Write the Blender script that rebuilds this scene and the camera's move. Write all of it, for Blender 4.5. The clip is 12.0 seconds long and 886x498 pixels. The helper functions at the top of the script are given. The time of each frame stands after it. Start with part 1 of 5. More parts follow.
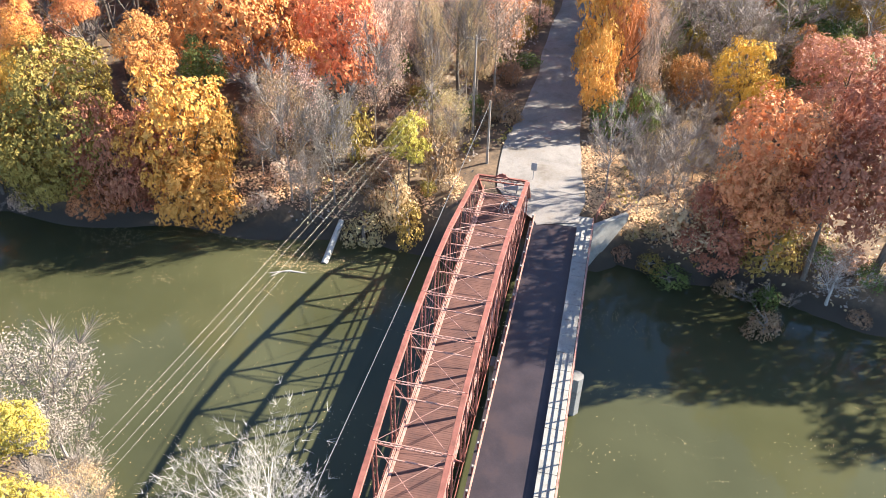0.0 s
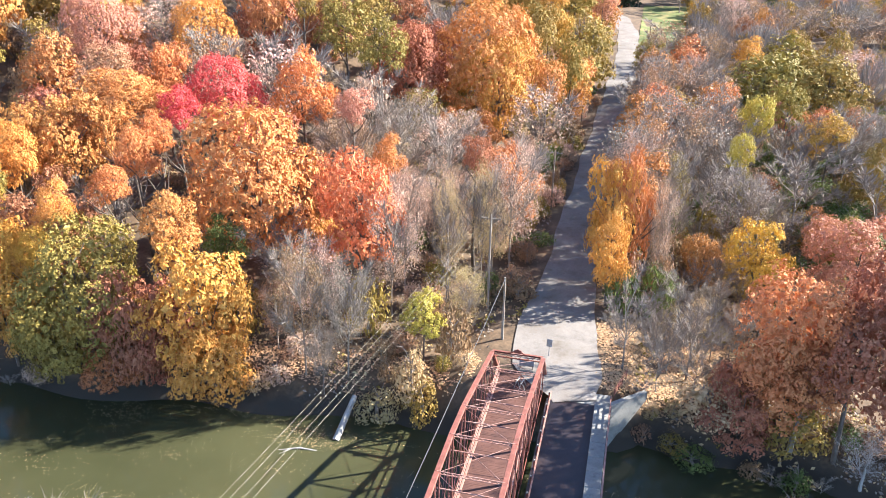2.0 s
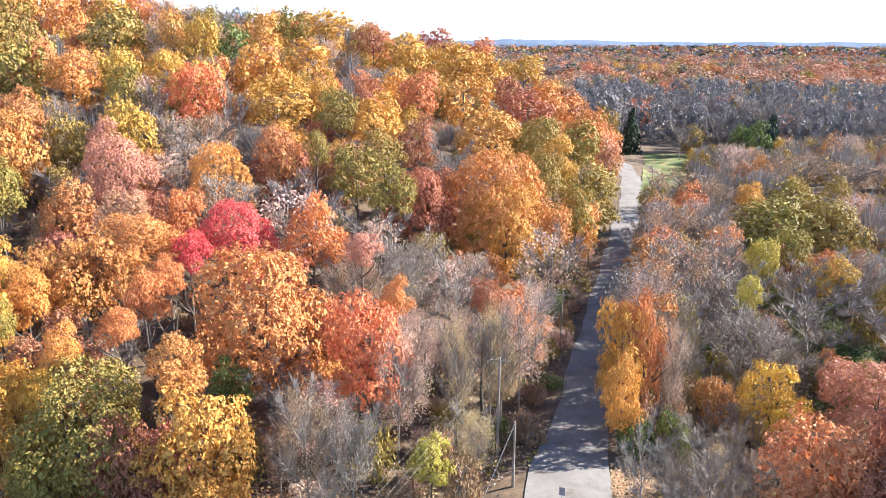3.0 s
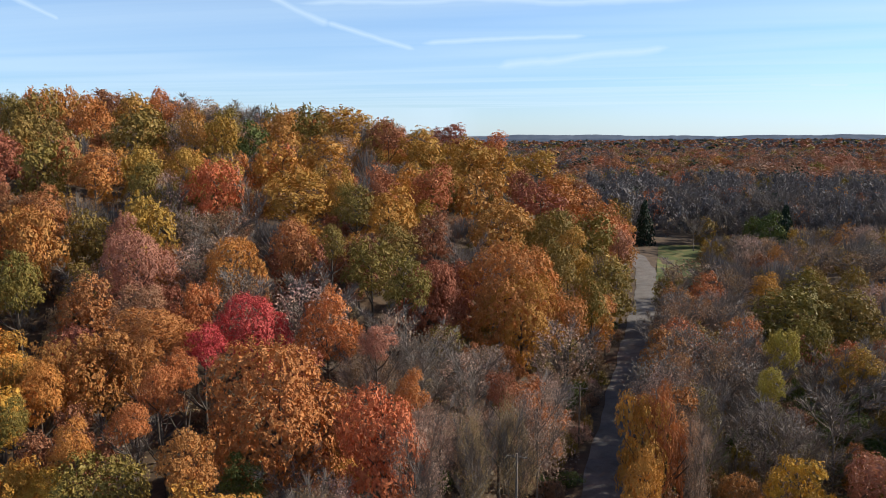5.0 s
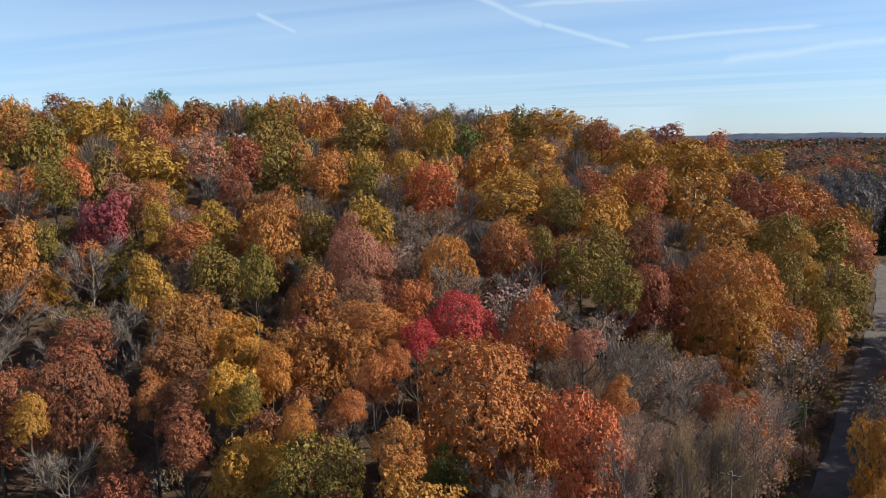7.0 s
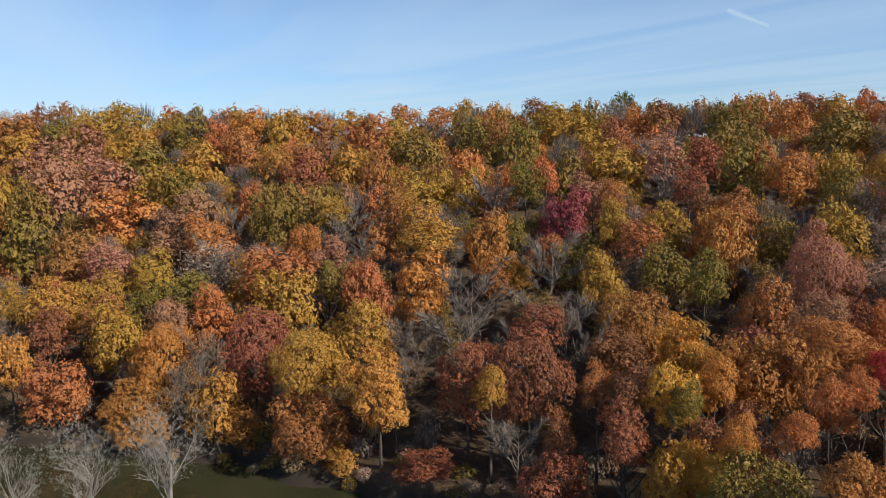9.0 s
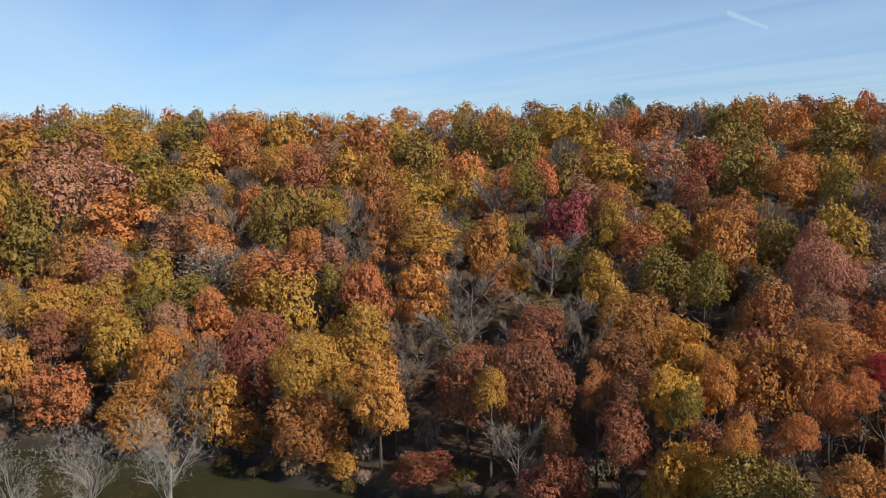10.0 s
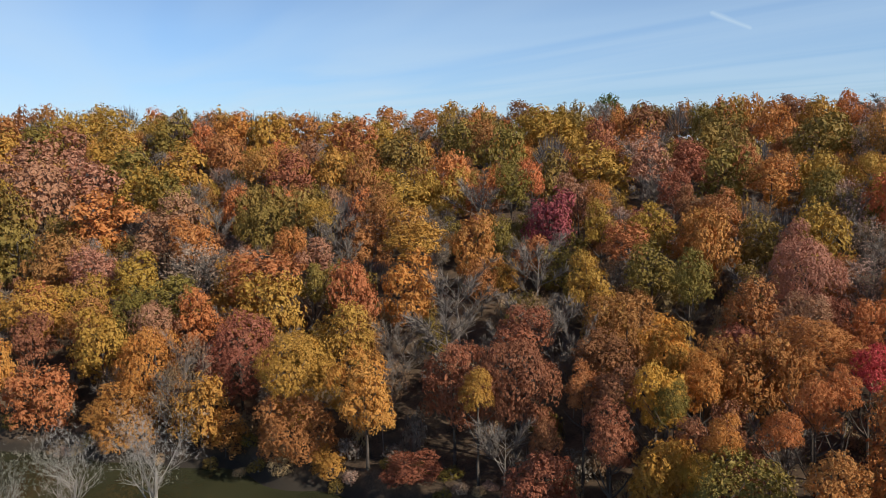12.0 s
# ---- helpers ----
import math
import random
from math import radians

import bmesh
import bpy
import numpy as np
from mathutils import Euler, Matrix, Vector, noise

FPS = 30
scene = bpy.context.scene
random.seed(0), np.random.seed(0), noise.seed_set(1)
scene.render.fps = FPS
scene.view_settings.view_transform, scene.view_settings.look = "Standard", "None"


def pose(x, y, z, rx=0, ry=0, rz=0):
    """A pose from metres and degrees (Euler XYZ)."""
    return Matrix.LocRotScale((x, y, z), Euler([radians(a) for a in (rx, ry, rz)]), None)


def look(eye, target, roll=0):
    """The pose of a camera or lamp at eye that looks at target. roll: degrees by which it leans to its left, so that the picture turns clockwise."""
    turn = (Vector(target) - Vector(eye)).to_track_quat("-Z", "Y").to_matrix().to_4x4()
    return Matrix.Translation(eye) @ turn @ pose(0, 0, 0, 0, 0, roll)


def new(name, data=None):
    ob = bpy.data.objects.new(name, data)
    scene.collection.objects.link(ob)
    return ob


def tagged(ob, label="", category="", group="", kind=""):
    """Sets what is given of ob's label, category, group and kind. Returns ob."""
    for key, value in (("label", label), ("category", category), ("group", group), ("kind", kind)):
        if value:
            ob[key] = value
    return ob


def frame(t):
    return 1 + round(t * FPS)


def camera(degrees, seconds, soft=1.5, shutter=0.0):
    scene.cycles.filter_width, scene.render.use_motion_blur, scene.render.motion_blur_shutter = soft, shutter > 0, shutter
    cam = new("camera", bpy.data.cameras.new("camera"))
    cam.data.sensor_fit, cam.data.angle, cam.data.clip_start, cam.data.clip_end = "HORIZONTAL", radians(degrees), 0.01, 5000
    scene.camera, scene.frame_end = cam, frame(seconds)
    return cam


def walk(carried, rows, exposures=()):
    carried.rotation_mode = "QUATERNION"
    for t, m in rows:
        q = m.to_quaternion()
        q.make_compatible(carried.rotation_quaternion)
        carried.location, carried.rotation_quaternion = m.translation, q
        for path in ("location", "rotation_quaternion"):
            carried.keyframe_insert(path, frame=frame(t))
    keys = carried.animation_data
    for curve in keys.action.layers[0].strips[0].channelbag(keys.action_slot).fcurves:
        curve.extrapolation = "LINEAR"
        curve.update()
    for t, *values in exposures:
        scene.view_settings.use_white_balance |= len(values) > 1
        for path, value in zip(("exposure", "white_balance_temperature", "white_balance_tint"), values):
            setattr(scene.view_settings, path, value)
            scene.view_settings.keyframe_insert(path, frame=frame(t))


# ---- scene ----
cam = camera(58.06, 12.0, soft=0.9)
EYE = (0.0, 0.0, 46.0)
# seconds, yaw, pitch, roll of a drone that hovers
PATH = [
    (0.0, 12.20, -37.60, 1.06),
    (0.5, 12.51, -37.65, 1.04),
    (0.7, 12.63, -37.62, 1.04),
    (0.8, 12.71, -37.10, 1.02),
    (0.9, 12.79, -36.25, 1.00),
    (1.0, 12.88, -35.20, 0.97),
    (1.5, 13.29, -30.16, 0.90),
    (2.0, 13.69, -25.08, 0.75),
    (2.5, 14.06, -20.01, 0.59),
    (3.0, 14.42, -14.92, 0.45),
    (3.5, 14.68, -9.84, 0.30),
    (3.6, 14.74, -8.95, 0.27),
    (3.7, 14.80, -8.45, 0.25),
    (3.9, 14.88, -8.30, 0.20),
    (5.3, 15.58, -8.29, -0.15),
    (5.5, 15.66, -8.29, -0.17),
    (5.6, 16.00, -8.27, -0.23),
    (5.7, 16.80, -8.26, -0.29),
    (5.8, 18.20, -8.24, -0.36),
    (5.9, 19.90, -8.22, -0.42),
    (6.0, 21.82, -8.25, -0.48),
    (6.1, 23.45, -8.19, -0.53),
    (6.2, 25.20, -8.17, -0.58),
    (6.3, 27.00, -8.15, -0.64),
    (6.4, 28.60, -8.14, -0.69),
    (6.5, 29.65, -8.12, -0.74),
    (6.7, 29.95, -8.09, -0.77),
    (7.0, 30.60, -8.09, -0.82),
    (7.2, 30.75, -8.00, -0.90),
    (7.3, 31.30, -7.99, -0.94),
    (7.4, 33.60, -7.97, -0.98),
    (7.5, 36.03, -7.96, -1.05),
    (7.6, 38.50, -7.94, -1.02),
    (7.7, 40.95, -7.92, -1.01),
    (8.0, 48.10, -7.83, -1.01),
    (8.3, 54.60, -7.74, -1.00),
    (8.6, 59.50, -7.66, -0.99),
    (8.9, 62.10, -7.57, -0.98),
    (9.1, 62.65, -7.51, -0.98),
    (9.3, 62.77, -7.45, -0.97),
    (9.5, 62.65, -7.39, -0.97),
    (10.0, 62.45, -7.38, -1.03),
    (10.5, 62.19, -7.33, -1.03),
    (11.0, 61.93, -7.41, -1.06),
    (11.5, 61.71, -7.43, -1.12),
    (12.0, 61.45, -7.42, -1.11),
]
walk(
    cam,
    [(t, pose(*EYE) @ pose(0, 0, 0, 90 + pitch, 0, yaw) @ pose(0, 0, 0, 0, 0, roll)) for t, yaw, pitch, roll in PATH],
    exposures=[
        (0.0, 2.30, 6500, 10), (1.5, 2.33, 6300, 10), (2.5, 2.28, 6000, 10), (3.5, 1.88, 5900, 10), (3.7, 1.84, 5950, 10), (4.3, 1.28, 6150, 10),
        (5.0, 0.14, 6450, 10), (5.3, 0.06, 6500, 10), (7.7, -0.02, 6500, 10), (9.3, -0.18, 6500, 10), (12.0, -0.18, 6500, 10),
    ],
)

# ---- sun and sky ----
SUN_TO = Vector((0.757, 0.404, 0.515)).normalized()
sun = new("sun", bpy.data.lights.new("sun", "SUN"))
sun.data.energy, sun.data.angle, sun.data.color = 5.0, radians(0.6), (1.0, 0.92, 0.80)
sun.matrix_world = look(SUN_TO * 100, (0, 0, 0))


def node(nt, kind, **values):
    n = nt.nodes.new(kind)
    for key, v in values.items():
        n.inputs[key.replace("_", " ")].default_value = v
    return n


def ramp(nt, stops, src):
    n = nt.nodes.new("ShaderNodeValToRGB")
    el = n.color_ramp.elements
    while len(el) < len(stops):
        el.new(0.5)
    for e, (p, c) in zip(el, stops):
        e.position, e.color = p, (*c, 1) if len(c) == 3 else c
    nt.links.new(src, n.inputs["Fac"])
    return n.outputs["Color"]


def math_node(nt, op, a, b=None, clamp=False):
    n = nt.nodes.new("ShaderNodeMath")
    n.operation, n.use_clamp = op, clamp
    for i, v in enumerate((a, b)):
        if v is None:
            continue
        if isinstance(v, (int, float)):
            n.inputs[i].default_value = v
        else:
            nt.links.new(v, n.inputs[i])
    return n.outputs[0]


def mix_color(nt, fac, a, b, mode="MIX"):
    n = nt.nodes.new("ShaderNodeMix")
    n.data_type, n.blend_type = "RGBA", mode
    for slot, v in ((0, fac), (6, a), (7, b)):
        if isinstance(v, (int, float)):
            n.inputs[slot].default_value = v
        elif isinstance(v, tuple):
            n.inputs[slot].default_value = (*v, 1)
        else:
            nt.links.new(v, n.inputs[slot])
    return n.outputs[2]


def direction(yaw, up):
    a, e = radians(yaw), radians(up)
    return Vector((-math.sin(a) * math.cos(e), math.cos(a) * math.cos(e), math.sin(e)))


world = bpy.data.worlds.new("sky")
scene.world = world
world.use_nodes = True
wt = world.node_tree
wt.nodes.clear()
sky = wt.nodes.new("ShaderNodeTexSky")
sky.sky_type, sky.sun_disc = "NISHITA", False
sky.sun_elevation = math.asin(SUN_TO.z)
sky.sun_rotation = math.atan2(SUN_TO.x, SUN_TO.y)
sky.altitude, sky.air_density, sky.dust_density, sky.ozone_density = 200, 1.0, 0.1, 3.0
coord = wt.nodes.new("ShaderNodeTexCoord")
where = coord.outputs["Generated"]
split = wt.nodes.new("ShaderNodeSeparateXYZ")
wt.links.new(where, split.inputs[0])
# thin cirrus: the sky's dome laid flat, so that the streaks run out towards the horizon
high = math_node(wt, "MAXIMUM", split.outputs[2], 0.03)
flat = wt.nodes.new("ShaderNodeCombineXYZ")
wt.links.new(math_node(wt, "DIVIDE", split.outputs[0], high), flat.inputs[0])
wt.links.new(math_node(wt, "DIVIDE", split.outputs[1], high), flat.inputs[1])
lay = wt.nodes.new("ShaderNodeMapping")
lay.inputs["Scale"].default_value = (0.10, 0.45, 1)
lay.inputs["Rotation"].default_value = (0, 0, radians(-14))
wt.links.new(flat.outputs[0], lay.inputs["Vector"])
wisps = node(wt, "ShaderNodeTexNoise", Scale=1.0, Detail=4, Roughness=0.45, Distortion=0.8)
wt.links.new(lay.outputs[0], wisps.inputs["Vector"])
low_sky = node(wt, "ShaderNodeMapRange", From_Min=0.14, From_Max=0.42, To_Min=1.0, To_Max=0.12)
wt.links.new(split.outputs[2], low_sky.inputs["Value"])
veil = math_node(wt, "MULTIPLY", ramp(wt, [(0.30, (0.2, 0.2, 0.2)), (0.72, (0.95, 0.95, 0.95))], wisps.outputs["Fac"]), low_sky.outputs["Result"])


def trail(a, b, width):
    """A vapour trail between two directions of the sky."""
    a, b = direction(*a), direction(*b)
    n = a.cross(b).normalized()
    mid = (a + b).normalized()
    half = a.angle(b) / 2
    wob = node(wt, "ShaderNodeTexNoise", Scale=14, Detail=3)
    wt.links.new(where, wob.inputs["Vector"])

    def dot(v):
        d = wt.nodes.new("ShaderNodeVectorMath")
        d.operation = "DOT_PRODUCT"
        wt.links.new(where, d.inputs[0])
        d.inputs[1].default_value = v
        return d.outputs["Value"]

    off = math_node(wt, "ADD", dot(n), math_node(wt, "MULTIPLY", math_node(wt, "SUBTRACT", wob.outputs["Fac"], 0.5), width * 1.2))
    across = math_node(wt, "SUBTRACT", 1.0, math_node(wt, "DIVIDE", math_node(wt, "ABSOLUTE", off), width), clamp=True)
    along = math_node(wt, "MULTIPLY", math_node(wt, "SUBTRACT", dot(mid), math.cos(half)), 2.5 / (1 - math.cos(half)), clamp=True)
    return math_node(wt, "MULTIPLY", across, along)


trails = None
for a, b, w in (
    ((29.0, 9.9), (23.0, 7.2), 0.010), ((24.0, 7.6), (17.0, 5.7), 0.007), ((43.4, 8.45), (40.3, 6.95), 0.007),
    ((17.6, 6.2), (4.9, 6.6), 0.007), ((12.5, 4.5), (-0.7, 5.7), 0.011), ((27.4, 8.7), (-3.5, 8.6), 0.010), ((-8.6, 3.0), (-11.2, 2.9), 0.004),
):
    one = trail(a, b, w)
    trails = one if trails is None else math_node(wt, "MAXIMUM", trails, one)
cloud = math_node(wt, "MAXIMUM", math_node(wt, "MULTIPLY", veil, 0.62), math_node(wt, "MULTIPLY", trails, 0.68))
hazy = ramp(wt, [(0.0, (0.97, 1.24, 1.80)), (0.14, (1.02, 1.30, 1.70)), (0.42, (0.48, 0.58, 0.72))], split.outputs[2])
glow = node(wt, "ShaderNodeBackground", Strength=0.085)
wt.links.new(mix_color(wt, cloud, mix_color(wt, 1.0, sky.outputs["Color"], hazy, "MULTIPLY"), (7.7, 9.7, 11.4)), glow.inputs["Color"])
sky_out = wt.nodes.new("ShaderNodeOutputWorld")
wt.links.new(glow.outputs[0], sky_out.inputs[0])


# ---- materials ----
def material(name, dark, light, scale=4.0, fine=40.0, rough=0.8, bump=0.2, metal=0.0, stain=None, stretch=(1, 1, 1), stain_scale=0.6, spec=0.4):
    """A worn surface: two colours mixed by coarse and fine noise, stains of a third, and fine relief."""
    m = bpy.data.materials.new(name)
    m.use_nodes = True
    nt = m.node_tree
    b = nt.nodes["Principled BSDF"]
    co = nt.nodes.new("ShaderNodeNewGeometry")
    mp = nt.nodes.new("ShaderNodeMapping")
    mp.inputs["Scale"].default_value = stretch
    nt.links.new(co.outputs["Position"], mp.inputs["Vector"])
    big = node(nt, "ShaderNodeTexNoise", Scale=scale, Detail=5, Roughness=0.6)
    small = node(nt, "ShaderNodeTexNoise", Scale=fine, Detail=3)
    for n in (big, small):
        nt.links.new(mp.outputs[0], n.inputs["Vector"])
    both = math_node(nt, "ADD", math_node(nt, "MULTIPLY", big.outputs["Fac"], 0.65), math_node(nt, "MULTIPLY", small.outputs["Fac"], 0.35))
    col = ramp(nt, [(0.36, dark), (0.64, light)], both)
    if stain:
        st = node(nt, "ShaderNodeTexNoise", Scale=stain_scale, Detail=6, Roughness=0.7)
        nt.links.new(co.outputs["Position"], st.inputs["Vector"])
        col = mix_color(nt, ramp(nt, [(0.5, (0, 0, 0)), (0.66, (1, 1, 1))], st.outputs["Fac"]), col, stain)
    nt.links.new(col, b.inputs["Base Color"])
    b.inputs["Roughness"].default_value, b.inputs["Metallic"].default_value = rough, metal
    b.inputs["Specular IOR Level"].default_value = spec
    if bump:
        bp = node(nt, "ShaderNodeBump", Strength=bump, Distance=0.05)
        nt.links.new(both, bp.inputs["Height"])
        nt.links.new(bp.outputs[0], b.inputs["Normal"])
    return m


def leaf_material(name, a, b, c, through_light=0.16):
    """Leaves of one tree: shades from a through b to c by clump, a little light shining through, each tree a bit different."""
    m = bpy.data.materials.new(name)
    m.use_nodes = True
    nt = m.node_tree
    p = nt.nodes["Principled BSDF"]
    geo = nt.nodes.new("ShaderNodeNewGeometry")
    info = nt.nodes.new("ShaderNodeObjectInfo")
    n = node(nt, "ShaderNodeTexNoise", Scale=0.22, Detail=2)
    nt.links.new(geo.outputs["Position"], n.inputs["Vector"])
    tuft = node(nt, "ShaderNodeTexNoise", Scale=1.6, Detail=2, Roughness=0.7)
    nt.links.new(geo.outputs["Position"], tuft.inputs["Vector"])
    mixed = math_node(nt, "ADD", math_node(nt, "MULTIPLY", geo.outputs["Random Per Island"], 0.20), math_node(nt, "MULTIPLY", n.outputs["Fac"], 0.50))
    mixed = math_node(nt, "ADD", mixed, math_node(nt, "MULTIPLY", tuft.outputs["Fac"], 0.30))
    col = ramp(nt, [(0.2, a), (0.5, b), (0.8, c)], mixed)
    hsv = nt.nodes.new("ShaderNodeHueSaturation")
    nt.links.new(col, hsv.inputs["Color"])
    hsv.inputs["Saturation"].default_value = 0.935
    nt.links.new(math_node(nt, "ADD", math_node(nt, "MULTIPLY", info.outputs["Random"], 0.024), 0.488), hsv.inputs["Hue"])
    nt.links.new(math_node(nt, "ADD", math_node(nt, "MULTIPLY", info.outputs["Random"], -0.25), 1.23), hsv.inputs["Value"])
    nt.links.new(hsv.outputs[0], p.inputs["Base Color"])
    p.inputs["Roughness"].default_value, p.inputs["Specular IOR Level"].default_value = 0.6, 0.25
    t = nt.nodes.new("ShaderNodeBsdfTranslucent")
    nt.links.new(hsv.outputs[0], t.inputs["Color"])
    mx = nt.nodes.new("ShaderNodeMixShader")
    mx.inputs[0].default_value = through_light
    nt.links.new(p.outputs[0], mx.inputs[1])
    nt.links.new(t.outputs[0], mx.inputs[2])
    nt.links.new(mx.outputs[0], nt.nodes["Material Output"].inputs[0])
    return m


LEAVES = {
    "gold": leaf_material("gold_leaves", (0.260, 0.128, 0.012), (0.480, 0.250, 0.024), (0.550, 0.345, 0.050)),
    "yellow": leaf_material("yellow_leaves", (0.400, 0.205, 0.012), (0.660, 0.335, 0.020), (0.720, 0.430, 0.060)),
    "lime": leaf_material("lime_leaves", (0.260, 0.200, 0.020), (0.420, 0.320, 0.035), (0.480, 0.380, 0.070)),
    "amber": leaf_material("amber_leaves", (0.340, 0.140, 0.013), (0.560, 0.260, 0.026), (0.620, 0.350, 0.065)),
    "orange": leaf_material("orange_leaves", (0.320, 0.115, 0.017), (0.525, 0.210, 0.032), (0.580, 0.295, 0.070)),
    "tan": leaf_material("tan_leaves", (0.310, 0.112, 0.020), (0.500, 0.196, 0.034), (0.580, 0.285, 0.070)),
    "copper": leaf_material("copper_leaves", (0.260, 0.090, 0.021), (0.450, 0.168, 0.038), (0.520, 0.250, 0.078)),
    "redorange": leaf_material("red_orange_leaves", (0.330, 0.095, 0.020), (0.545, 0.178, 0.034), (0.590, 0.250, 0.062)),
    "rust": leaf_material("rust_leaves", (0.320, 0.096, 0.026), (0.520, 0.176, 0.050), (0.580, 0.262, 0.090)),
    "brick": leaf_material("brick_red_leaves", (0.180, 0.062, 0.024), (0.340, 0.122, 0.045), (0.430, 0.190, 0.075)),
    "russet": leaf_material("russet_leaves", (0.190, 0.065, 0.028), (0.330, 0.112, 0.050), (0.400, 0.175, 0.080)),
    "rose": leaf_material("rose_leaves", (0.285, 0.116, 0.064), (0.440, 0.194, 0.102), (0.510, 0.265, 0.150)),
    "crimson": leaf_material("crimson_leaves", (0.340, 0.025, 0.022), (0.560, 0.060, 0.045), (0.580, 0.120, 0.070)),
    "magenta": leaf_material("dark_pink_leaves", (0.240, 0.035, 0.055), (0.400, 0.075, 0.100), (0.440, 0.140, 0.130)),
    "olive": leaf_material("olive_leaves", (0.130, 0.098, 0.016), (0.260, 0.180, 0.028), (0.380, 0.250, 0.050)),
    "green": leaf_material("green_leaves", (0.050, 0.070, 0.015), (0.100, 0.130, 0.025), (0.160, 0.180, 0.040)),
    "grey": leaf_material("withered_grey_leaves", (0.140, 0.112, 0.088), (0.235, 0.192, 0.150), (0.310, 0.255, 0.198)),
    "pink": leaf_material("withered_pink_leaves", (0.320, 0.195, 0.138), (0.460, 0.298, 0.212), (0.520, 0.372, 0.272)),
    "brown": leaf_material("withered_brown_leaves", (0.190, 0.105, 0.055), (0.300, 0.175, 0.090), (0.370, 0.240, 0.130)),
    "straw": leaf_material("withered_straw_leaves", (0.310, 0.210, 0.095), (0.450, 0.315, 0.145), (0.520, 0.385, 0.200)),
    "fallen": leaf_material("dry_fallen_leaves", (0.330, 0.190, 0.085), (0.500, 0.310, 0.150), (0.600, 0.410, 0.220), 0.1),
    "mauve": leaf_material("mauve_grey_twigs", (0.100, 0.088, 0.083), (0.150, 0.131, 0.124), (0.190, 0.166, 0.158)),
    "needles": leaf_material("dark_conifer_needles", (0.015, 0.025, 0.012), (0.025, 0.045, 0.02), (0.045, 0.065, 0.03), 0.1),
}
BARK = material("grey_brown_bark", (0.06, 0.048, 0.037), (0.15, 0.122, 0.098), 1.5, 14, 0.9, 0.5, stretch=(1, 1, 0.3))
PALE_BARK = material("pale_weathered_bark", (0.27, 0.245, 0.21), (0.45, 0.415, 0.37), 1.5, 14, 0.85, 0.4, stretch=(1, 1, 0.3))
GREY_TWIGS = material("grey_twigs", (0.165, 0.136, 0.112), (0.305, 0.258, 0.216), 0.5, 8, 0.9, 0.0)
LITTER = material("leaf_litter", (0.055, 0.038, 0.024), (0.18, 0.118, 0.07), 0.35, 3.0, 0.95, 0.6, stain=(0.10, 0.07, 0.045), stain_scale=0.12)


def shade_bank(m, low, high, shade_tone):
    """Shade of the bank painted as a dark tone on what lies just above the water."""
    nt = m.node_tree
    b = nt.nodes["Principled BSDF"]
    old = b.inputs["Base Color"].links[0].from_socket
    geo, sp = nt.nodes.new("ShaderNodeNewGeometry"), nt.nodes.new("ShaderNodeSeparateXYZ")
    nt.links.new(geo.outputs["Position"], sp.inputs[0])
    rough = node(nt, "ShaderNodeTexNoise", Scale=0.7, Detail=4)
    nt.links.new(geo.outputs["Position"], rough.inputs["Vector"])
    z = math_node(nt, "ADD", sp.outputs[2], math_node(nt, "MULTIPLY", rough.outputs["Fac"], 1.6))
    shade_amount = node(nt, "ShaderNodeMapRange", From_Min=low + 0.8, From_Max=high + 0.8, To_Min=1.0, To_Max=0.0)
    nt.links.new(z, shade_amount.inputs["Value"])
    nt.links.new(mix_color(nt, shade_amount.outputs["Result"], old, shade_tone), b.inputs["Base Color"])


# the foot of the banks darkened in colour, for the shade under the trees
shade_bank(LITTER, -4.2, -2.4, (0.045, 0.036, 0.026))
RED_PAINT = material("faded_red_paint", (0.15, 0.047, 0.032), (0.25, 0.092, 0.066), 1.2, 18, 0.6, 0.15, stain=(0.12, 0.045, 0.03), stain_scale=1.4)
PALE_RED = material("sun_bleached_red_paint", (0.27, 0.135, 0.105), (0.40, 0.24, 0.19), 1.5, 20, 0.6, 0.15, stain=(0.26, 0.10, 0.07), stain_scale=1.6)
PLANK = material("reddish_brown_planks", (0.070, 0.029, 0.021), (0.115, 0.052, 0.039), 0.8, 22, 0.75, 0.3, stain=(0.06, 0.027, 0.022), stain_scale=0.35)
GRATING = material("dark_steel_deck", (0.016, 0.011, 0.013), (0.033, 0.023, 0.026), 0.5, 12, 0.5, 0.2, stain=(0.036, 0.022, 0.021), stain_scale=0.25)
CONCRETE = material("weathered_concrete", (0.18, 0.172, 0.155), (0.29, 0.28, 0.255), 0.9, 16, 0.85, 0.25, stain=(0.14, 0.135, 0.12), stain_scale=0.9)
GRAVEL = material("pale_gravel_road", (0.142, 0.127, 0.115), (0.252, 0.229, 0.208), 0.5, 9, 0.95, 0.4, stain=(0.13, 0.11, 0.09), stain_scale=0.25)
POLE_WOOD = material("grey_pole_wood", (0.16, 0.13, 0.10), (0.30, 0.26, 0.21), 1.5, 20, 0.85, 0.3, stretch=(1, 1, 0.2))
WIRE = material("dull_aluminium_wire", (0.13, 0.12, 0.09), (0.20, 0.185, 0.14), 2, 20, 0.5, 0.0, metal=0.3)
DARK_CABLE = material("grey_cable", (0.035, 0.035, 0.037), (0.06, 0.06, 0.063), 2, 20, 0.6, 0.0)
# blue-grey stands in for the haze of distance over the wooded ridge
RIDGE = material("haze_tinted_ridge", (0.11, 0.14, 0.19), (0.17, 0.20, 0.25), 0.004, 0.03, 1.0, 0.0, spec=0.0)
